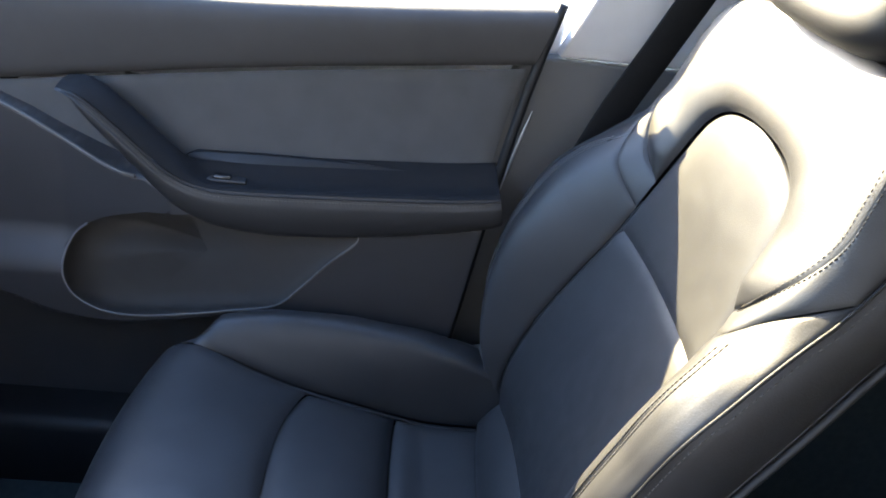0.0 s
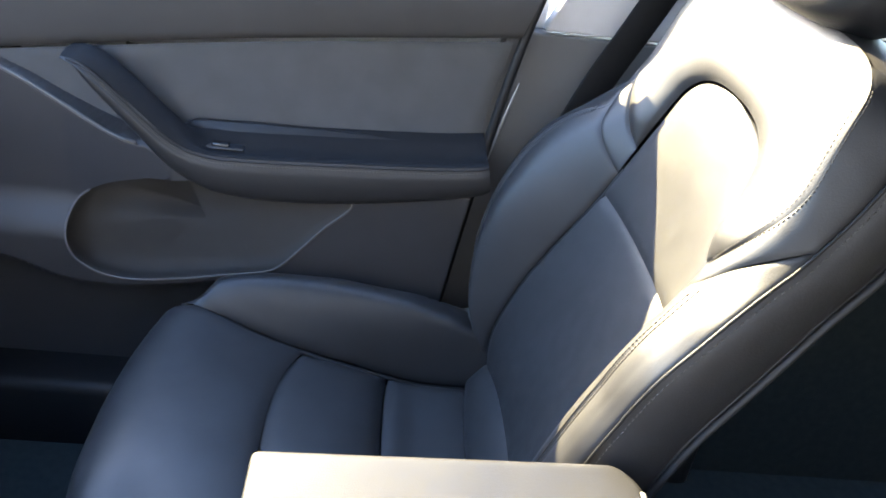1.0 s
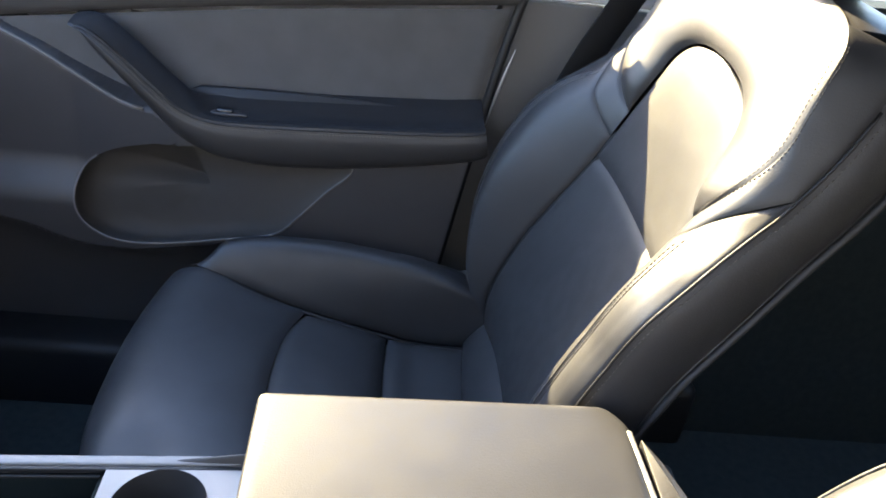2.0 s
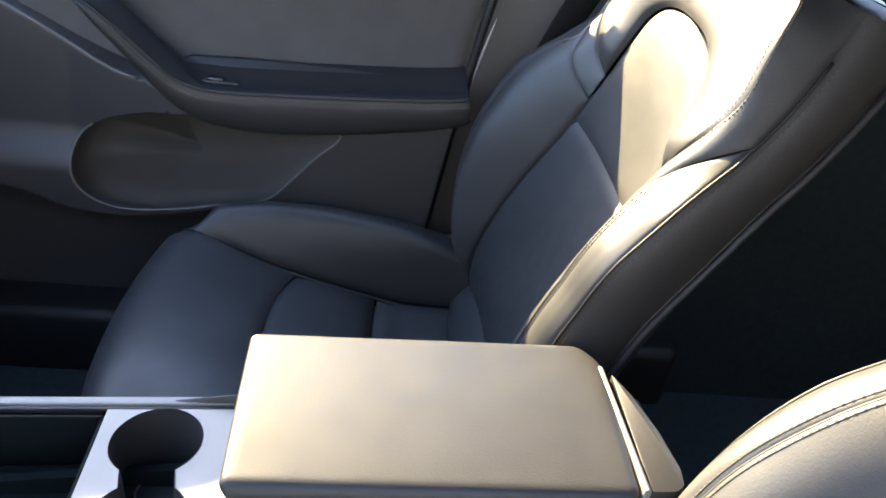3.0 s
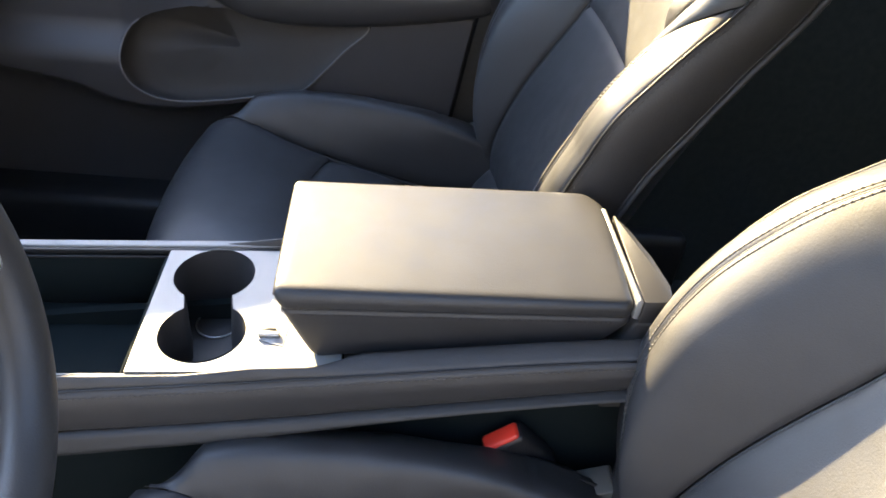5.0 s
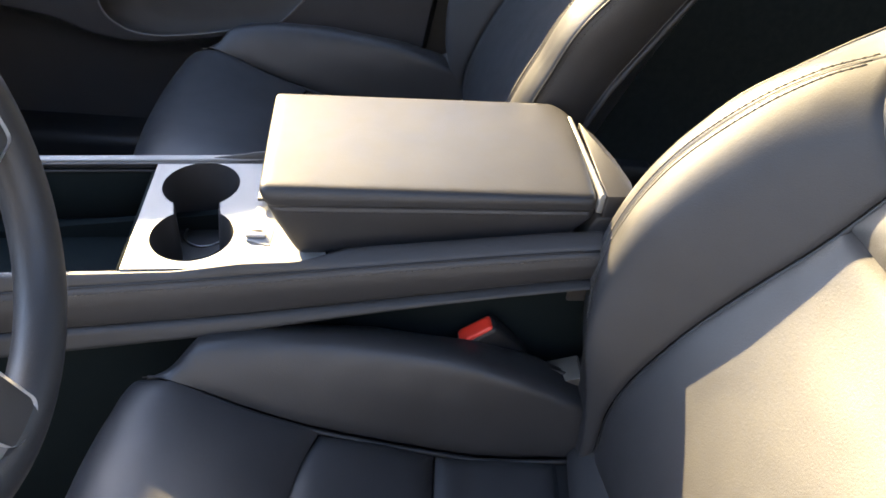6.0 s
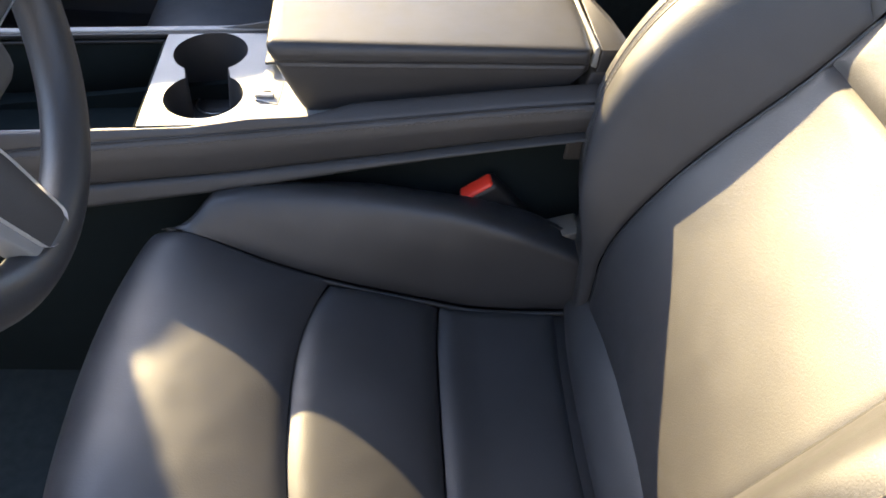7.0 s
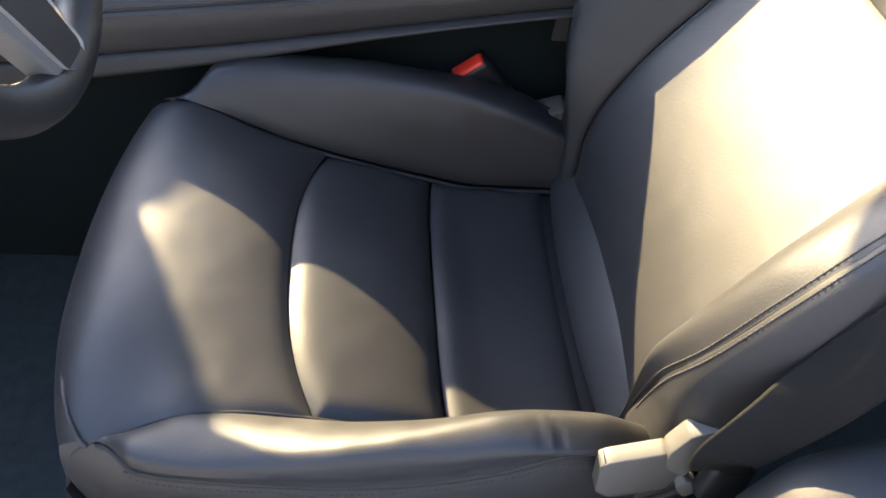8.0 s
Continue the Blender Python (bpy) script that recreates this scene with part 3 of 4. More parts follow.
    hr = part("headrest", bm, DARK, seat, "dark padded headrest above the backrest")
    for y in (-0.05, 0.05):
        part("headrest_post", tube(lambda u: bk(0.65 + 0.18 * u, y, -0.06), 0.007, 6, 10), STEEL, hr)
    return seat


build_seat((0, 0, 0), 25.0, "reclined black leather driver seat with sewn bolsters", puffs=((1.0, 0.95, 0.038, 1.0), (1.0, 0.95, 0.0, 1.0)), driver=True, taller=0.045)
build_seat((-0.063, 0.754, 0.012), 18.5, "upright black leather passenger seat beside the console", (-0.017, 0.028, -0.037), ((0.845, 0.60, -0.003, 0.90, 0.2), (0.955, 0.875, 0.0, 0.955)), -0.034, crest_at=(0.50, 0.55))

# ---- centre console ----
console = thing("centre_console", "black centre console with a silver cup holder plate and open tray", "centre console", (0, 0, 0))
# sewn seam, lower edge and foot of the leather-wrapped sides, by x
PAD_SEAM = curve_of((-0.80, 0.432), (-0.411, 0.467), (-0.243, 0.479), (-0.068, 0.494), (0.11, 0.508), (0.23, 0.511))
PAD_LOW = curve_of((-0.80, 0.378), (-0.415, 0.4135), (-0.26, 0.4270), (-0.065, 0.4500), (0.12, 0.4715), (0.23, 0.480))
LEDGE = curve_of((-0.80, 0.030), (-0.418, 0.0215), (-0.261, 0.0150), (-0.13, 0.008), (0.0, 0.004), (0.23, 0.003))
for side in (-1, 1):
    def off(y, side=side):
        return 0.3785 + side * (0.3785 - y)

    long = 1.02 if side < 0 else 0.95

    def wall(u, v, off=off, long=long):
        x = -0.80 + long * u
        zs, zl = PAD_SEAM(x), PAD_LOW(x)
        rear = min(1.0, max(0.0, (x + 0.17) / 0.05))
        zt = 0.4775 + (max(zs - 0.003, 0.4775) - 0.4775) * rear
        yt = 0.2765 + 0.012 * rear
        sec = path_of([(0, yt, zt), (0, yt - 0.006, zt + 0.35 * (zs - zt) + 0.0065 + 0.008 * min(1.0, max(0.0, (x + 0.30) / 0.07))), (0, 0.2625, zs), (0, 0.2585, zs - 0.008), (0, 0.2560, zs - 0.45 * (zs - zl)), (0, 0.2568, zl + 0.005), (0, 0.2600, zl)])(v)
        dip = 0.0016 * math.exp(-((sec.z - zs) / 0.0022) ** 2)
        w = 0.0003 * noise.noise(Vector((x * 21, 0, v * 3)))
        return Vector((x, off(sec.y + dip + w), sec.z))
    ob = part("side_pad", sheet(wall, 90, 46, ease=0.0), LEATHER_SIDE, console, "leather-wrapped console side pad")
    cord = lambda u: Vector((-0.79 + 0.94 * u, off(0.2632), PAD_SEAM(-0.79 + 0.94 * u) + 0.0004))
    part("seam_cord", tube(cord, 0.0014, 60, 6), DARK, ob)
    line = lambda u: Vector((-0.78 + 0.93 * u, off(0.2588), PAD_SEAM(-0.78 + 0.93 * u) - 0.0062))
    part("stitching", stitches(line, 0.93, Vector((0, side, 0.2)), size=(0.0044, 0.0011, 0.0008)), THREAD, ob)

    def ledge(u, v, off=off, long=long):
        x = -0.80 + long * u
        d = LEDGE(x)
        sec = path_of([(0, 0.2620, 0.002), (0, 0.2535, 0.0005), (0, 0.2520, -0.0015), (0, 0.2500, -0.4 * d), (0, 0.2470, -d), (0, 0.2530, -d - 0.003), (0, 0.310, -d - 0.004)])(v)
        return Vector((x, off(sec.y), PAD_LOW(x) - 0.001 + sec.z))
    part("trim_strip", sheet(ledge, 60, 20, ease=0.0), HARD, console, "grey moulded ledge below the side pad")
    lowp = [(-0.80, -0.10), (long - 0.79, -0.10)] + [(x, PAD_LOW(x) + 0.004) for x in (long - 0.79, 0.12, 0.0, -0.12, -0.26, -0.42, -0.6, -0.80)]
    y0, y1 = sorted((off(0.3055), off(0.316)))
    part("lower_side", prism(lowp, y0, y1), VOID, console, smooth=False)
part("edge_strip", rbox((0.66, 0.011, 0.006), 0.0015, 2, at=(-0.53, 0.4875, 0.4815)), SATIN, console, "satin silver edge strip")
part("edge_groove", rbox((0.66, 0.005, 0.006), 0.001, 2, at=(-0.53, 0.4790, 0.4790)), DARK, console)
part("edge_lip", rbox((1.00, 0.0022, 0.0022), 0.0008, 2, at=(-0.300, 0.2768, 0.4775)), SATIN, console, "thin bright lip")

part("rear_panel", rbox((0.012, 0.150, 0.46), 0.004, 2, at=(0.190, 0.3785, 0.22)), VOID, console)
part("rear_deck", rbox((0.280, 0.206, 0.008), 0.003, at=(0.0, 0.379, 0.4765)), LEATHER_SIDE, console)

# cup holder plate: a sheet with a keyhole-shaped opening
CUPS = ((-0.296, 0.432, 0.0450), (-0.291, 0.335, 0.0450))


def opening(n=120):
    """The outline of the two cups and the slot that joins them."""
    pts = []
    (x1, y1, r1), (x0, y0, r0) = CUPS
    half = math.asin(0.026 / r0)
    for i in range(n // 2 + 1):
        a = math.pi / 2 + half + (math.tau - 2 * half) * i / (n // 2)
        pts.append((x0 + r0 * math.cos(a), y0 + r0 * math.sin(a)))
    for i in range(n // 2 + 1):
        a = -math.pi / 2 + half + (math.tau - 2 * half) * i / (n // 2)
        pts.append((x1 + r1 * math.cos(a), y1 + r1 * math.sin(a)))
    return pts


hole = opening()
bm = bmesh.new()
rim = [(-0.356, 0.277), (-0.142, 0.277), (-0.142, 0.482), (-0.356, 0.482)]
edges = []
for loop in (rim, hole):
    vs = [bm.verts.new((p[0], p[1], 0.4815)) for p in loop]
    edges += [bm.edges.new((vs[i], vs[(i + 1) % len(vs)])) for i in range(len(vs))]
bmesh.ops.triangle_fill(bm, use_beauty=True, edges=edges)
plate = part("cup_holder_plate", bm, SATIN, console, "matt silver cup holder plate", smooth=False)
sol = plate.modifiers.new("thick", "SOLIDIFY")
sol.thickness = 0.003
bv = plate.modifiers.new("round", "BEVEL")
bv.width, bv.segments, bv.limit_method = 0.0008, 2, "ANGLE"
# well wall and floor
bm = bmesh.new()
n = len(hole)
rows = []
for z, k in ((0.4825, 0.0), (0.474, 0.0012), (0.405, 0.004)):
    ring = []
    for i in range(n):
        a, b = Vector(hole[i - 1]), Vector(hole[(i + 1) % n])
        d = (b - a).normalized()
        nn = Vector((d.y, -d.x))
        p = Vector(hole[i]) - nn * k
        ring.append(bm.verts.new((p.x, p.y, z)))
    rows.append(ring)
for a, b in zip(rows, rows[1:]):
    for i in range(n):
        bm.faces.new((a[i], a[(i + 1) % n], b[(i + 1) % n], b[i]))
well = part("cup_well", bm, HARD, console, "deep black double cup holder well")
part("cup_floor", prism([(-0.352, 0.28), (-0.235, 0.28), (-0.235, 0.48), (-0.352, 0.48)], 0.398, 0.405, axis="z"), HARD, console, smooth=False)
for cx, cy, r in CUPS:
    part("cup_ring", tube(lambda u: Vector((cx + 0.0255 * math.cos(math.tau * u), cy + 0.0255 * math.sin(math.tau * u), 0.4062)), 0.0011, 48, 6, closed=True), CHROME, console, "thin bright ring at the cup holder bottom")

# open tray ahead of the plate
tray = [(-0.79, 0.278), (-0.359, 0.278), (-0.359, 0.480), (-0.79, 0.480)]
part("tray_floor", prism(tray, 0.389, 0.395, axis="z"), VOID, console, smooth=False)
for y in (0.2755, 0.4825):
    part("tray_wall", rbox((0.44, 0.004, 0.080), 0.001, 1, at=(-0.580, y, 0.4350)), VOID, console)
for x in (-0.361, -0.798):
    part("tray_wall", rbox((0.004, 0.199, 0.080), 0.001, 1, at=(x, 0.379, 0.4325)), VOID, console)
part("tray_lip", rbox((0.448, 0.005, 0.004), 0.0012, 2, at=(-0.585, 0.4775, 0.4715)), DARK, console)

# latch tab in front of the armrest
latch = thing("latch_tab", "small bright metal latch tab on the console plate", "latch", (-0.220, 0.328, 0.4870))
part("tab_base", prism(rounded([(-0.011, -0.006), (0.017, -0.016), (0.022, 0.036), (-0.004, 0.060)], 0.002, 2), 0.0, 0.0022, axis="z", bevel=0.0006), SATIN, latch)
part("tab_tongue", rbox((0.022, 0.007, 0.005), 0.0015, 2, at=(0.000, 0.000, 0.0044)), CHROME, latch, "bent bright metal tongue")
part("tab_notch", rbox((0.017, 0.005, 0.0022), 0.0006, 1, at=(-0.002, 0.0085, 0.0030)), DARK, latch, "dark notch behind the tongue")

# armrest lid
armrest = thing("armrest", "black leather console armrest with a closed lid", "armrest", (0, 0, 0))


def on_lid(p):
    """Shapes the lid: raked ends, crowned top, a rounded far corner and a thin sewn groove round its side."""
    x, y, z = p
    hz = min(1.0, max(0.0, (z + 0.0425) / 0.085))
    k = (x + 0.18) / 0.36
    x0, x1 = -0.170 - 0.046 * hz ** 0.9, 0.116 + 0.028 * min(1.0, hz / 0.55)
    low = 0.4765 + 0.019 * k
    zz = low + (0.5695 - 0.015 * k - low) * hz
    groove = 0.5465 - 0.010 * k
    dip = 0.0020 * math.exp(-((zz - groove) / 0.0017) ** 2)
    side = min(1.0, abs(y) / 0.099) ** 12
    end = 1.0 if k < 0.03 else 0.0
    top = max(0.0, min(1.0, (z - 0.01) / 0.03))
    lift = top * (0.003 * (1 - (y / 0.099) ** 2) + 0.0003 * noise.noise(Vector((x * 23, y * 23, 3.1))))
    corner = 0.026 * max(0.0, (y - 0.060) / 0.039) ** 2.0 * max(0.0, k) ** 9
    return Vector((x0 + (x1 - x0) * k + dip * end - corner, 0.395 + y * (1 - 0.05 * max(0.0, 0.55 - hz)) - math.copysign(dip * side, y), zz + lift + 0.006 * max(0.0, min(1, (y + 0.099) / 0.198)) * hz))


bm = pillow(0.18, 0.099, 0.0425, 0.0115, 40)
for v in bm.verts:
    v.co = on_lid(v.co)
lid = part("lid", bm, LEATHER, armrest, "padded black leather lid with a sewn edge")


def lid_row(k, y, down):
    """A point of the stitching, that far below the groove."""
    low = 0.4765 + 0.019 * k
    hz = (0.5465 - 0.010 * k - down - low) / (0.5695 - 0.015 * k - low)
    return on_lid(Vector((-0.18 + 0.36 * k, y, hz * 0.085 - 0.0425)))


for side in (-1, 1):
    row = lambda u: lid_row(0.05 + 0.90 * u, side * 0.099, 0.0045)
    part("stitching", stitches(row, 0.315, Vector((0, side, 0)), pitch=0.0054, size=(0.0036, 0.0010, 0.0006)), THREAD_DARK, lid)
    cord = lambda u: lid_row(0.04 + 0.92 * u, side * 0.099, 0.0)
    part("seam_cord", tube(cord, 0.0009, 40, 6), DARK, lid)
row = lambda u: lid_row(0.0, -0.078 + 0.156 * u, 0.0045)
part("stitching", stitches(row, 0.156, Vector((-1, 0, 0)), pitch=0.0054, size=(0.0036, 0.0010, 0.0006)), THREAD_DARK, lid)
part("base", rbox((0.27, 0.172, 0.012), 0.003, at=(-0.010, 0.3920, 0.482)), DARK, armrest)
part("rear_strip", prism([(0.1455, 0.532), (0.1525, 0.530), (0.1525, 0.5535), (0.1500, 0.5562), (0.1465, 0.5555)], 0.302, 0.456, bevel=0.0012), SATIN, armrest, "bright strip behind the lid")
for v in armrest.children[-1].data.vertices:
    v.co.z += 0.006 * (v.co.y - 0.30) / 0.156
    v.co.x -= 0.010 * max(0.0, (v.co.y - 0.38) / 0.076) ** 2
CAP = [(0.1535, 0.304), (0.176, 0.304), (0.184, 0.310), (0.186, 0.328), (0.1775, 0.374), (0.1630, 0.421), (0.1500, 0.450)]
cap = prism(rounded(CAP, 0.003, 3), 0.40, 0.5515, axis="z", bevel=0.0006, seg=2)
for v in cap.verts:
    v.co.z += 0.006 * (v.co.y - 0.30) / 0.156 * max(0.0, (v.co.z - 0.40) / 0.146)
part("rear_cover", cap, LEATHER_SIDE, armrest, "rounded black cover behind the armrest lid")
part("release_tab", rbox((0.016, 0.030, 0.004), 0.0015, 2, at=(-0.216, 0.398, 0.493)), HARD, armrest, "small grey release tab under the lid")
part("rear_foot", prism([(0.140, 0.40), (0.140, 0.50), (0.150, 0.525), (0.186, 0.525), (0.200, 0.50), (0.226, 0.46), (0.232, 0.40)], 0.302, 0.45, bevel=0.004), SOFT, armrest)

# the console rises slightly to the rear
for top in (console, armrest):
    for ob in top.children_recursive:
        for v in ob.data.vertices:
            v.co.z += 0.075 * (v.co.x + 0.30)

# ---- seat belt buckle ----
buckle = thing("belt_buckle", "black seat belt buckle with a red button", "belt buckle", (0.060, 0.285, 0.374))
part("housing", rbox((0.052, 0.026, 0.084), 0.006, 3), DARK, buckle)
part("button", rbox((0.044, 0.020, 0.010), 0.0035, 3, at=(0, 0, 0.0405)), RED, buckle, "red press button")
part("stalk", prism([(-0.014, -0.040), (0.014, -0.040), (0.020, -0.20), (-0.008, -0.20)], -0.006, 0.006, bevel=0.002), DARK, buckle)
buckle.rotation_euler = (radians(10), radians(-40), 0)

# ---- steering wheel ----
wheel = thing("steering_wheel", "dark leather steering wheel with silver-edged spokes", "steering wheel", (-0.389, -0.011, 0.743))
wheel.rotation_euler = (0, radians(90 - 15.5), 0)
# in the wheel's own plane: x down, y across, z towards the driver
part("rim", tube(lambda u: Vector((0.1705 * math.cos(math.tau * u), 0.1705 * math.sin(math.tau * u), 0)), 0.0190, 72, 16, closed=True), LEATHER, wheel, "thick leather rim")
part("hub", rbox((0.15, 0.17, 0.045), 0.02, 4, at=(0, 0, -0.012)), SOFT, wheel)


def add_spoke(frame_line, pad_line, turn):
    m = Matrix.Rotation(radians(turn), 4, "Z")
    bm = prism(rounded(frame_line, 0.010), -0.008, 0.0130, axis="z", bevel=0.002)
    bmesh.ops.transform(bm, matrix=m, verts=bm.verts)
    sp = part("spoke", bm, SATIN, wheel, "spoke with a satin silver edge")
    bm = prism(rounded(pad_line, 0.008), 0.008, 0.0150, axis="z", bevel=0.0012)
    bmesh.ops.transform(bm, matrix=m, verts=bm.verts)
    part("spoke_pad", bm, SOFT, sp, "olive-grey spoke pad")
    loop = [Vector((x, y, 0.0152)) for x, y in rounded(pad_line, 0.008)]
    bm = tube(lambda u: loop[round(u * len(loop)) % len(loop)], 0.0021, len(loop), 6, closed=True)
    bmesh.ops.transform(bm, matrix=m, verts=bm.verts)
    part("spoke_edge", bm, LIGHT_TRIM, sp, "thin bright edge round the spoke pad")


add_spoke([(-0.010, -0.045), (0.090, -0.004), (0.160, 0.016), (0.169, -0.006), (0.160, -0.038), (0.093, -0.070), (0.000, -0.115)],
          [(-0.009, -0.047), (0.089, -0.0065), (0.158, 0.0135), (0.1665, -0.006), (0.156, -0.030), (0.087, -0.060), (-0.008, -0.106)], 0)
for turn in (-90, 90):
    add_spoke([(0.055, -0.035), (0.164, -0.030), (0.164, 0.030), (0.055, 0.035)], [(0.057, -0.031), (0.150, -0.027), (0.150, 0.027), (0.057, 0.031)], turn)

# ---- passenger door ----
door = thing("passenger_door", "closed passenger door with suede panel and leather armrest", "car door", (0, 0, 0))
BELT = curve_of((-0.95, 0.660), (-0.657, 0.704), (-0.29, 0.758), (0.083, 0.802), (0.2, 0.815))


SILL = curve_of((-0.95, 0.850), (-0.65, 0.847), (-0.38, 0.846), (-0.126, 0.863), (0.08, 0.882), (0.2, 0.894))


def door_rear(z):
    return curve_of((0.0, -0.03), (0.354, 0.008), (0.641, 0.045), (0.805, 0.073), (0.88, 0.094))(z)


def top_trim(u, v):
    z0 = BELT(-0.95 + 1.07 * u)
    sec = path_of([(0, 1.112, 0.0), (0, 1.107, 0.012), (0, 1.103, 0.05), (0, 1.105, 0.075), (0, 1.115, 0.0875), (0, 1.13, 0.089), (0, 1.166, 0.060)])(v)
    z = z0 + sec.z * (SILL(-0.95 + 1.07 * u) - z0) / 0.089
    x = -0.95 + (door_rear(z) + 0.95) * u
    return Vector((x, sec.y, z))


part("top_trim", padded(top_trim, 50, 24, sunk=(0, 0, 1, 0), depth=0.005, width=0.006, up=Vector((0, -1, 0.2))), SOFT, door, "soft dark upper door trim below the window")


def suede(u, v):
    zt = BELT(-0.95 + 1.07 * u)
    z = 0.54 + (zt - 0.54) * v
    x = -0.95 + (door_rear(z) - 0.008 + 0.95) * u
    return Vector((x, 1.114 + 0.010 * math.sin(math.pi * v), BELT(x) - (1 - v) * (BELT(x) - 0.54)))


part("suede_panel", padded(suede, 50, 24, sunk=(0, 1, 0, 1), depth=0.006, width=0.007, up=Vector((0, -1, 0))), SUEDE, door, "grey suede-like door insert")

# lower panel with the open bin, a pocket that drops behind its lower lip
TURN_Z = curve_of((-0.98, 0.43), (-0.679, 0.388), (-0.60, 0.359), (-0.516, 0.350), (-0.412, 0.364), (-0.28, 0.385), (-0.1, 0.36), (0.1, 0.34))
BIN_RIM = path_of([(-0.455, 0, 0.545), (-0.515, 0, 0.525), (-0.550, 0, 0.505), (-0.573, 0, 0.481), (-0.584, 0, 0.445), (-0.574, 0, 0.401), (-0.539, 0, 0.374), (-0.489, 0, 0.366),
                   (-0.412, 0, 0.375), (-0.343, 0, 0.389), (-0.282, 0, 0.401), (-0.258, 0, 0.412), (-0.232, 0, 0.440), (-0.19, 0, 0.490), (-0.148, 0, 0.538), (-0.20, 0, 0.552), (-0.32, 0, 0.556), (-0.455, 0, 0.545)])
BIN = [BIN_RIM(i / 140) for i in range(140)]
bin_xz = np.array([(p.x, p.z) for p in BIN])


def panel_y(x, z):
    """The inner face of the lower panel: set back above, bulging towards the cabin below the bin's height, turning under at its foot."""
    y = 1.062
    front = min(1.0, max(0.0, (-0.42 - x) / 0.16))
    k = min(1.0, max(0.0, (z - 0.425) / 0.075))
    y += 0.034 * front * k * k * (3 - 2 * k)
    under = TURN_Z(x) - z
    if under > 0:
        y += (0.075 * min(1, max(0, (-0.10 - x) / 0.2)) + 0.012) * (1 - math.exp(-under / 0.030))
    return y


def in_bin(x, z):
    hit = False
    for (x0, z0), (x1, z1) in zip(bin_xz, np.roll(bin_xz, -1, axis=0)):
        if (z0 > z) != (z1 > z) and x < (x1 - x0) * (z - z0) / (z1 - z0) + x0:
            hit = not hit
    return hit


UPPER_CUT = curve_of((-0.98, 0.84), (-0.639, 0.676), (-0.570, 0.637), (-0.497, 0.604), (-0.450, 0.597), (-0.40, 0.57))


def lower_panel(u, v):
    z = 0.06 + (0.72 - 0.06) * v
    x = -0.98 + (door_rear(z) - 0.004 + 0.98) * u
    y = panel_y(x, z)
    cut = UPPER_CUT(x)
    if z > cut:
        y += 0.085 * min(1.0, (z - cut) / 0.010)
    return Vector((x, y, z))


bm = sheet(lower_panel, 190, 140, ease=0.0)
gone = []
for f in bm.faces:
    c = f.calc_center_median()
    if -0.60 < c.x < -0.13 and 0.35 < c.z < 0.57 and in_bin(c.x, c.z):
        gone.append(f)
bmesh.ops.delete(bm, geom=gone, context="FACES")
for v in bm.verts:
    if v.is_boundary and -0.62 < v.co.x < -0.12 and 0.33 < v.co.z < 0.59:
        d = bin_xz - np.array((v.co.x, v.co.z))
        q = BIN[int((d * d).sum(axis=1).argmin())]
        v.co = Vector((q.x, panel_y(q.x, q.z), q.z))
lower = part("lower_panel", bm, PANEL, door, "dark grey plastic lower door panel with an open bin")
mid = Vector((-0.38, 0, 0.455))
bm = bmesh.new()
rings = []
for back, grow, drop in ((0.0, 0.0, 0.0), (0.003, 0.005, 0.0), (0.012, 0.006, 0.004), (0.035, -0.02, 0.016), (0.055, -0.10, 0.022), (0.062, -0.30, 0.016), (0.066, -0.65, 0.0), (0.068, -0.97, 0.0)):
    ring = []
    for p in BIN:
        q = p + (p - mid) * grow
        fade = max(0.10, min(1.0, (-0.14 - q.x) / 0.28))
        low = max(0.0, min(1.0, (0.45 - p.z) / 0.06))
        ring.append(bm.verts.new((q.x, panel_y(p.x, p.z) + back * fade, q.z - drop * fade * low)))
    rings.append(ring)
for a, b in zip(rings, rings[1:]):
    for i in range(len(BIN)):
        bm.faces.new((a[i], a[(i + 1) % len(BIN)], b[(i + 1) % len(BIN)], b[i]))
bm.faces.new(rings[-1])
part("bin_pocket", bm, SOFT, lower, "deep dark door pocket")
rim_line = lambda u: Vector((BIN_RIM(0.10 + 0.645 * u).x, panel_y(BIN_RIM(0.10 + 0.645 * u).x, BIN_RIM(0.10 + 0.645 * u).z) - 0.0006, BIN_RIM(0.10 + 0.645 * u).z))
part("bin_rim", tube(rim_line, 0.0022, 70, 6), GREY_TRIM, lower, "thin rounded rim of the bin")
seamline = path_of([(x, panel_y(x, UPPER_CUT(x)) - 0.003, UPPER_CUT(x)) for x in (-0.98, -0.80, -0.639, -0.570, -0.53, -0.497, -0.470)])
part("trim_line", tube(seamline, 0.0032, 30, 8), GREY_TRIM, door, "thin grey trim line")

# armrest with its raised pull handle: swept along its sewn seam
ARM = path_of([(-0.563, 1.060, 0.722), (-0.534, 1.050, 0.717), (-0.486, 1.046, 0.679), (-0.448, 1.046, 0.643), (-0.415, 1.046, 0.616), (-0.380, 1.046, 0.602), (-0.338, 1.046, 0.598), (-0.18, 1.046, 0.606), (-0.02, 1.046, 0.617), (0.040, 1.047, 0.624), (0.050, 1.050, 0.626)])
ARM_DEEP = curve_of((-0.56, 0.007), (-0.534, 0.016), (-0.49, 0.023), (-0.43, 0.030), (-0.39, 0.046), (-0.34, 0.061), (-0.26, 0.069), (-0.14, 0.066), (-0.01, 0.054), (0.05, 0.047))
HANDLE_SEC = ((0.064, -0.014), (0.056, 0.010), (0.042, 0.022), (0.024, 0.022), (0.010, 0.015), (0.0025, 0.005))
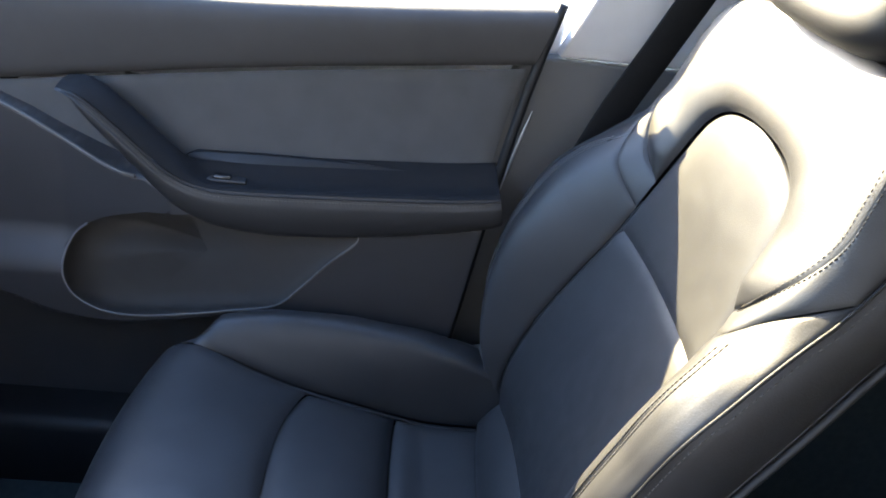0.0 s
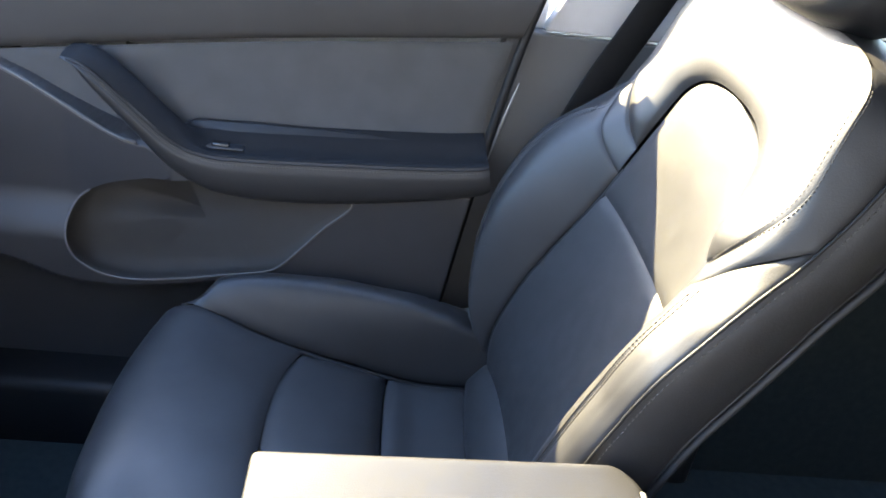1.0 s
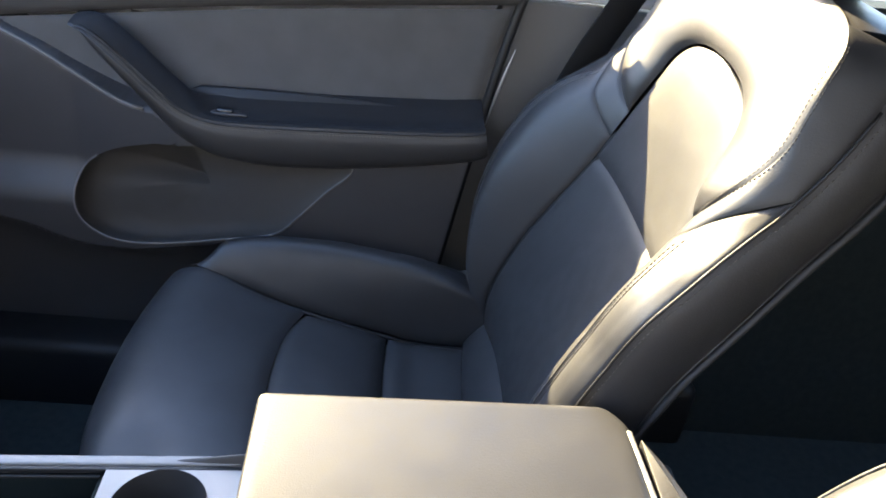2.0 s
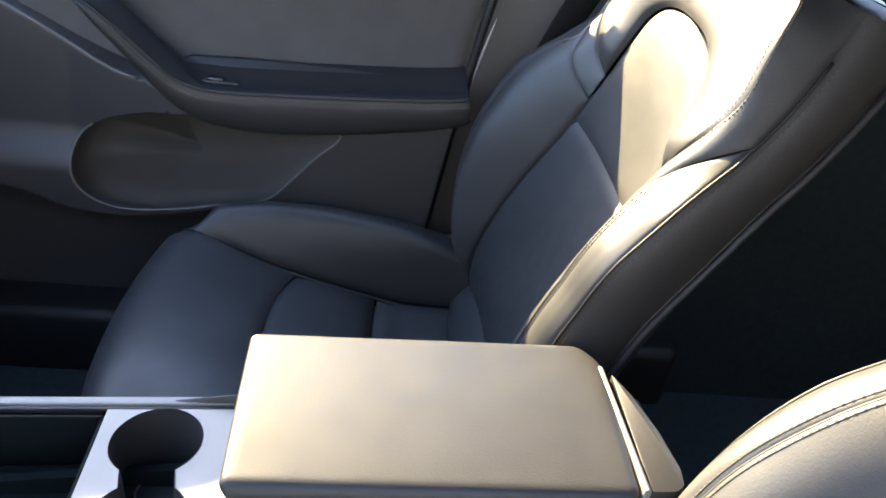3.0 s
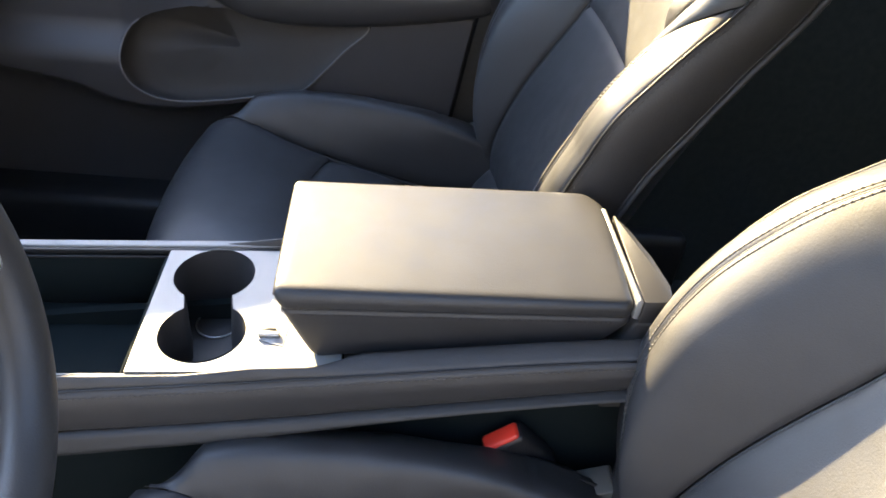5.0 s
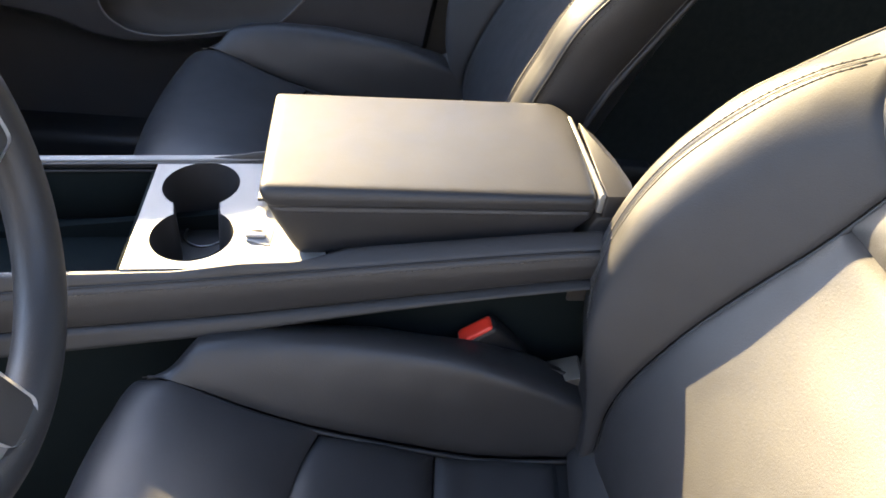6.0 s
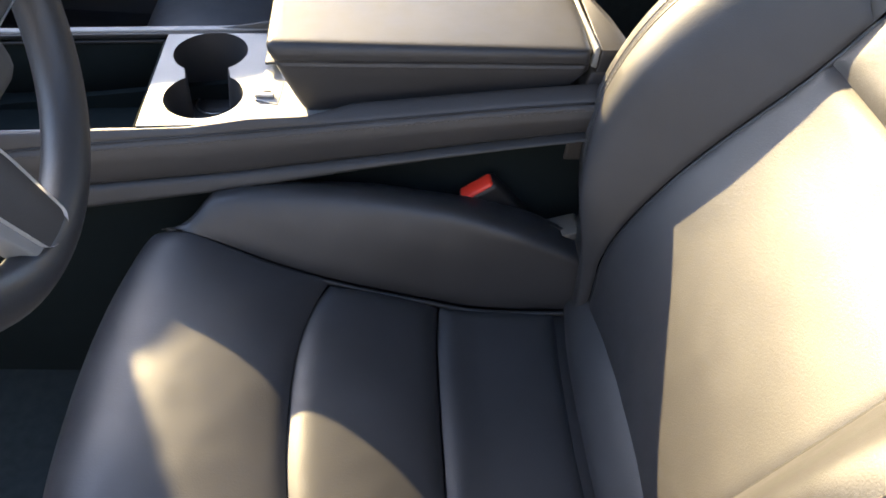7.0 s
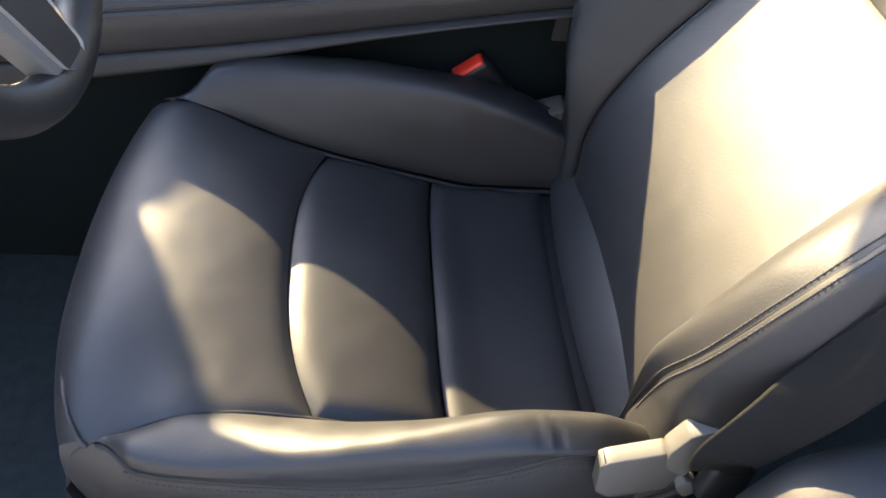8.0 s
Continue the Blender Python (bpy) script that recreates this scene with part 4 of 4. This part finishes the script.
REST_SEC = ((0.074, 0.030), (0.058, 0.020), (0.040, 0.006), (0.022, 0.003), (0.009, 0.0055), (0.0025, 0.003))


@functools.lru_cache(maxsize=None)
def arm_section(u):
    p = ARM(u)
    t = (ARM(min(1, u + 0.01)) - ARM(max(0, u - 0.01))).normalized()
    nrm = Vector((-t.z, 0, t.x))
    if nrm.z < 0:
        nrm.negate()
    deep = ARM_DEEP(p.x)
    k = min(1.0, max(0.0, (p.x + 0.43) / 0.075))
    k = k * k * (3 - 2 * k)
    end = curve_of((0.0, 0.22), (0.03, 0.62), (0.07, 0.92), (0.12, 1.0), (1.0, 1.0))(u)
    top = [((a + (c - a) * k), (b + (d - b) * k)) for (a, b), (c, d) in zip(HANDLE_SEC, REST_SEC)]
    low = [(0.0012, -0.0012), (0.0, -0.004), (-0.003, -0.25 * deep), (-0.002, -0.6 * deep), (0.004, -0.88 * deep), (0.014, -deep), (0.034, -deep * 1.02), (0.060, -deep)]
    return p, nrm, path_of([(0, a * (end if b < 0 else 1), b * end) for a, b in top]), path_of([(0, 0.0025, 0.003 * end)] + [(0, a, b * end) for a, b in low])


def arm_top(u, v):
    p, nrm, top, low = arm_section(u)
    sec = top(v)
    return p + Vector((0, sec.y, 0)) + nrm * sec.z


def arm_face(u, v):
    p, nrm, top, low = arm_section(u)
    sec = low(v)
    return p + Vector((0, sec.y, 0)) + nrm * sec.z


arm_ob = part("door_armrest", sheet(arm_face, 90, 40, ease=0.0), LEATHER_SIDE, door, "leather door armrest rising into a pull handle")
part("armrest_top", sheet(arm_top, 90, 30, ease=0.0), PAD, arm_ob, "matt black padded top of the door armrest")
seam_line = path_of([arm_face(u, 0.03) + Vector((0, -0.0004, 0.0)) for u in [0.015 + 0.985 * i / 40 for i in range(41)]])
part("seam_cord", tube(seam_line, 0.0016, 90, 6), DARK, arm_ob)
row = lambda u: seam_line(u) + Vector((0, -0.0012, -0.0052))
part("stitching", stitches(row, path_length(row), Vector((0, -1, 0.1)), pitch=0.0055, size=(0.0044, 0.0012, 0.0009)), THREAD, arm_ob)
bm = bmesh.new()
bm.faces.new([bm.verts.new(arm_top(1.0, i / 20)) for i in range(21)] + [bm.verts.new(arm_face(1.0, i / 20)) for i in range(1, 21)])
part("end_cap", bm, LEATHER_SIDE, arm_ob)
switch = part("switch_plate", rbox((0.062, 0.024, 0.005), 0.002, 3, at=(-0.346, 1.084, 0.6035)), SHELL, door, "small black window switch plate")
part("switch", rbox((0.026, 0.013, 0.008), 0.003, 3, at=(-0.350, 1.082, 0.6065)), GLOSS, switch)
# no hollow here: a black plate gives the recess its shade
part("arm_rear", prism([(-0.41, 0.585), (0.045, 0.585), (0.045, 0.632), (-0.19, 0.635), (-0.30, 0.634), (-0.392, 0.630), (-0.42, 0.615)], 1.106, 1.1175), DARK, door, "flat black plate drawn for the shaded recess above the armrest")
# rear edge seal
seal = path_of([(door_rear(z) + 0.006, 1.118, z) for z in (0.05, 0.2, 0.35, 0.5, 0.62, 0.72, 0.80, 0.895)])
part("door_seal", tube(seal, 0.0075, 40, 8), DARK, door, "black rubber door seal")
# the highlight along the door's rear edge, added as a tapering metal sliver
part("edge_trim", tube(path_of([(0.0535, 1.106, 0.615), (0.066, 1.106, 0.68), (0.081, 1.106, 0.745)]), lambda u: 0.0006 + 0.0020 * math.sin(math.pi * u), 20, 8), CHROME, door, "thin bright strip drawn for the daylight glint on the rear of the door")
skin = [(-0.98, 0.02), (0.04, 0.02), (0.10, 0.60), (0.12, 0.87), (-0.98, 0.765)]
part("door_skin", prism(skin, 1.165, 1.19, bevel=0.004), PAINT, door, smooth=False)
# ---- setting: body round the cabin ----
def structure(name, bm, mat, label, smooth=False):
    return tagged(part(name, bm, mat, None, smooth=smooth), label=label, category=name.split("_")[0], kind="structure")


structure("floor", rbox((2.6, 1.58, 0.03), 0, at=(0.2, 0.378, -0.016)), CARPET, "black carpeted cabin floor")
structure("wall_front", rbox((0.04, 1.58, 0.80), 0, at=(-1.02, 0.378, 0.39)), CARPET, "dark carpeted bulkhead in the footwell")
structure("wall_rear", rbox((0.04, 1.60, 1.30), 0, at=(1.50, 0.378, 0.62)), CARPET, "dark rear end of the cabin")
structure("trim_sill", rbox((1.6, 0.12, 0.17), 0.02, at=(-0.25, 1.12, 0.05)), DARK, "black plastic door sill trim", smooth=True)
structure("trim_sill", rbox((1.6, 0.10, 0.12), 0.02, at=(-0.25, -0.36, 0.03)), DARK, "black plastic door sill trim", smooth=True)
# passenger side behind the door
bp = [(-0.06, -0.04), (0.38, -0.04), (0.42, 0.58), (0.40, 0.818), (0.06, 0.814), (-0.01, 0.62), (-0.05, 0.33)]
structure("trim_pillar_lower", prism(bp, 1.135, 1.18, bevel=0.004), GREY_TRIM, "dark grey lower door pillar trim")
upper_p = [(0.110, 0.818), (0.40, 0.822), (0.44, 1.30), (0.30, 1.30), (0.178, 1.0)]
bm = prism(upper_p, 0, 0.03, bevel=0.004)
for v in bm.verts:
    v.co.y += 1.135 - 0.16 * (v.co.z - 0.818)
structure("trim_pillar_upper", bm, LIGHT_TRIM, "light grey fabric upper door pillar trim")
structure("wall_side", prism([(0.36, -0.03), (1.5, -0.03), (1.5, 0.93), (0.39, 0.86)], 1.10, 1.15), CARPET, "dark inner panel of the rear door")
structure("wall_left", prism([(0.62, -0.03), (1.5, -0.03), (1.5, 1.20), (0.72, 1.20), (0.62, 0.60)], -0.40, -0.36), SOFT, "dark inner panel of the rear door")
structure("ceiling", prism([(-0.55, -0.19), (1.5, -0.19), (1.5, 0.90), (-0.55, 0.90)], 1.285, 1.305, axis="z"), GLOSS, "dark tinted glass roof")
# dashboard and windscreen surround
structure("trim_dashboard", prism([(-1.0, 0.40), (-0.80, 0.46), (-0.76, 0.60), (-0.80, 0.72), (-1.3, 0.74), (-1.3, 0.40)], -0.36, 1.10, bevel=0.01), SOFT, "dark dashboard beam")
for y0, y1, ahead in ((-0.34, -0.17, 0.0), (1.10, 0.85, 0.14)):
    p = path_of([(-1.28 - ahead, y0, 0.74), (-0.95 - ahead, y0 + (y1 - y0) * 0.45, 0.96), (-0.60 - ahead, y0 + (y1 - y0) * 0.85, 1.20), (-0.50 - ahead, y1, 1.28)])
    structure("trim_pillar_front", tube(p, 0.035, 16, 10), LIGHT_TRIM, "pale windscreen pillar", smooth=True)
# unseen sun blocker; its stepped outline sets the shadow edges on cushion and plate
structure("trim_sail", prism([(-1.4, 0.6), (-0.60, 0.72), (-0.60, 0.858), (-0.65, 0.872), (-0.74, 0.880), (-0.83, 0.877), (-0.90, 0.885), (-0.93, 0.893), (-0.945, 0.915), (-0.985, 0.934), (-1.02, 0.942), (-1.032, 0.957), (-1.048, 0.999), (-1.073, 1.051), (-1.095, 1.10), (-1.12, 1.2), (-1.4, 1.2)], 1.115, 1.135), DARK, "unseen black panel ahead of the window, outlined to shape the sun patches")
for y in (-0.19, 0.88):
    structure("trim_roof_rail", rbox((2.1, 0.06, 0.06), 0.02, at=(0.48, y, 1.285)), LIGHT_TRIM, "pale roof side rail", smooth=True)

# ---- seat belts ----
def webbing(path, normal, width=0.047, thick=0.0014, n=40):
    """A flat strap along path(u)."""
    bm = bmesh.new()
    rows = []
    for i in range(n + 1):
        u = i / n
        p = path(u)
        t = (path(min(1, u + 0.01)) - path(max(0, u - 0.01))).normalized()
        nn = normal(u) if callable(normal) else normal
        nn = (nn - t * nn.dot(t)).normalized()
        w = t.cross(nn)
        rows.append([bm.verts.new(p + w * a * width / 2 + nn * c * thick) for a, c in ((-1, 0), (-0.9, 1), (0.9, 1), (1, 0), (0.9, -1), (-0.9, -1))])
    for a, c in zip(rows, rows[1:]):
        for k in range(6):
            bm.faces.new((a[k], a[(k + 1) % 6], c[(k + 1) % 6], c[k]))
    bm.faces.new(rows[0])
    bm.faces.new(rows[-1])
    return bm


belt = thing("seat_belt", "black webbing seat belt hanging down the passenger pillar", "seat belt", (0, 0, 0), group="seat belts")
part("strap", webbing(path_of([(0.345, 1.00, 1.20), (0.285, 1.06, 1.00), (0.235, 1.085, 0.86), (0.185, 1.09, 0.74), (0.13, 1.09, 0.56), (0.10, 1.085, 0.30)]), Vector((0, -1, 0))), WEB, belt)
part("anchor", rbox((0.05, 0.018, 0.07), 0.006, 3, at=(0.10, 1.085, 0.27)), BEIGE, belt)
belt = thing("seat_belt", "black webbing seat belt slack beside the driver seat", "seat belt", (0, 0, 0), group="seat belts")
part("strap", webbing(path_of([(0.190, -0.288, 0.420), (0.172, -0.300, 0.452), (0.165, -0.309, 0.478), (0.172, -0.312, 0.508), (0.182, -0.312, 0.532), (0.196, -0.312, 0.572), (0.210, -0.313, 0.612), (0.27, -0.316, 0.74), (0.42, -0.30, 0.92), (0.50, -0.26, 1.05)]),
     lambda u: Vector((-0.45 + 0.25 * math.sin(u * 17), -0.75 + 0.2 * math.sin(u * 29 + 1), 0.45)), n=160), WEB, belt)
part("anchor", rbox((0.040, 0.018, 0.050), 0.006, 3, at=(0.200, -0.284, 0.400)), DARK, belt)
# driver's door pillar, low trim
pil = [(0.16, -0.04), (0.155, 0.32), (0.165, 0.44), (0.185, 0.51), (0.25, 0.545), (0.40, 0.57), (0.66, 0.60), (0.62, -0.04)]
structure("trim_pillar_lower", prism(pil, -0.40, -0.318, bevel=0.028, seg=4), HARD, "grey plastic lower pillar trim beside the driver seat", smooth=True)

# unseen wall, added to hide low sky and bounce sunlight onto the seats
structure("wall_outside", rbox((30, 0.3, 4.2), 0, at=(0, -4.2, 1.7)), BOUNCE_WALL, "unseen plain blue-grey wall added beyond the driver side to bounce light")
structure("ground", rbox((400, 400, 0.1), 0, at=(0, 0, -0.40)), GROUND, "grey sunlit concrete ground")
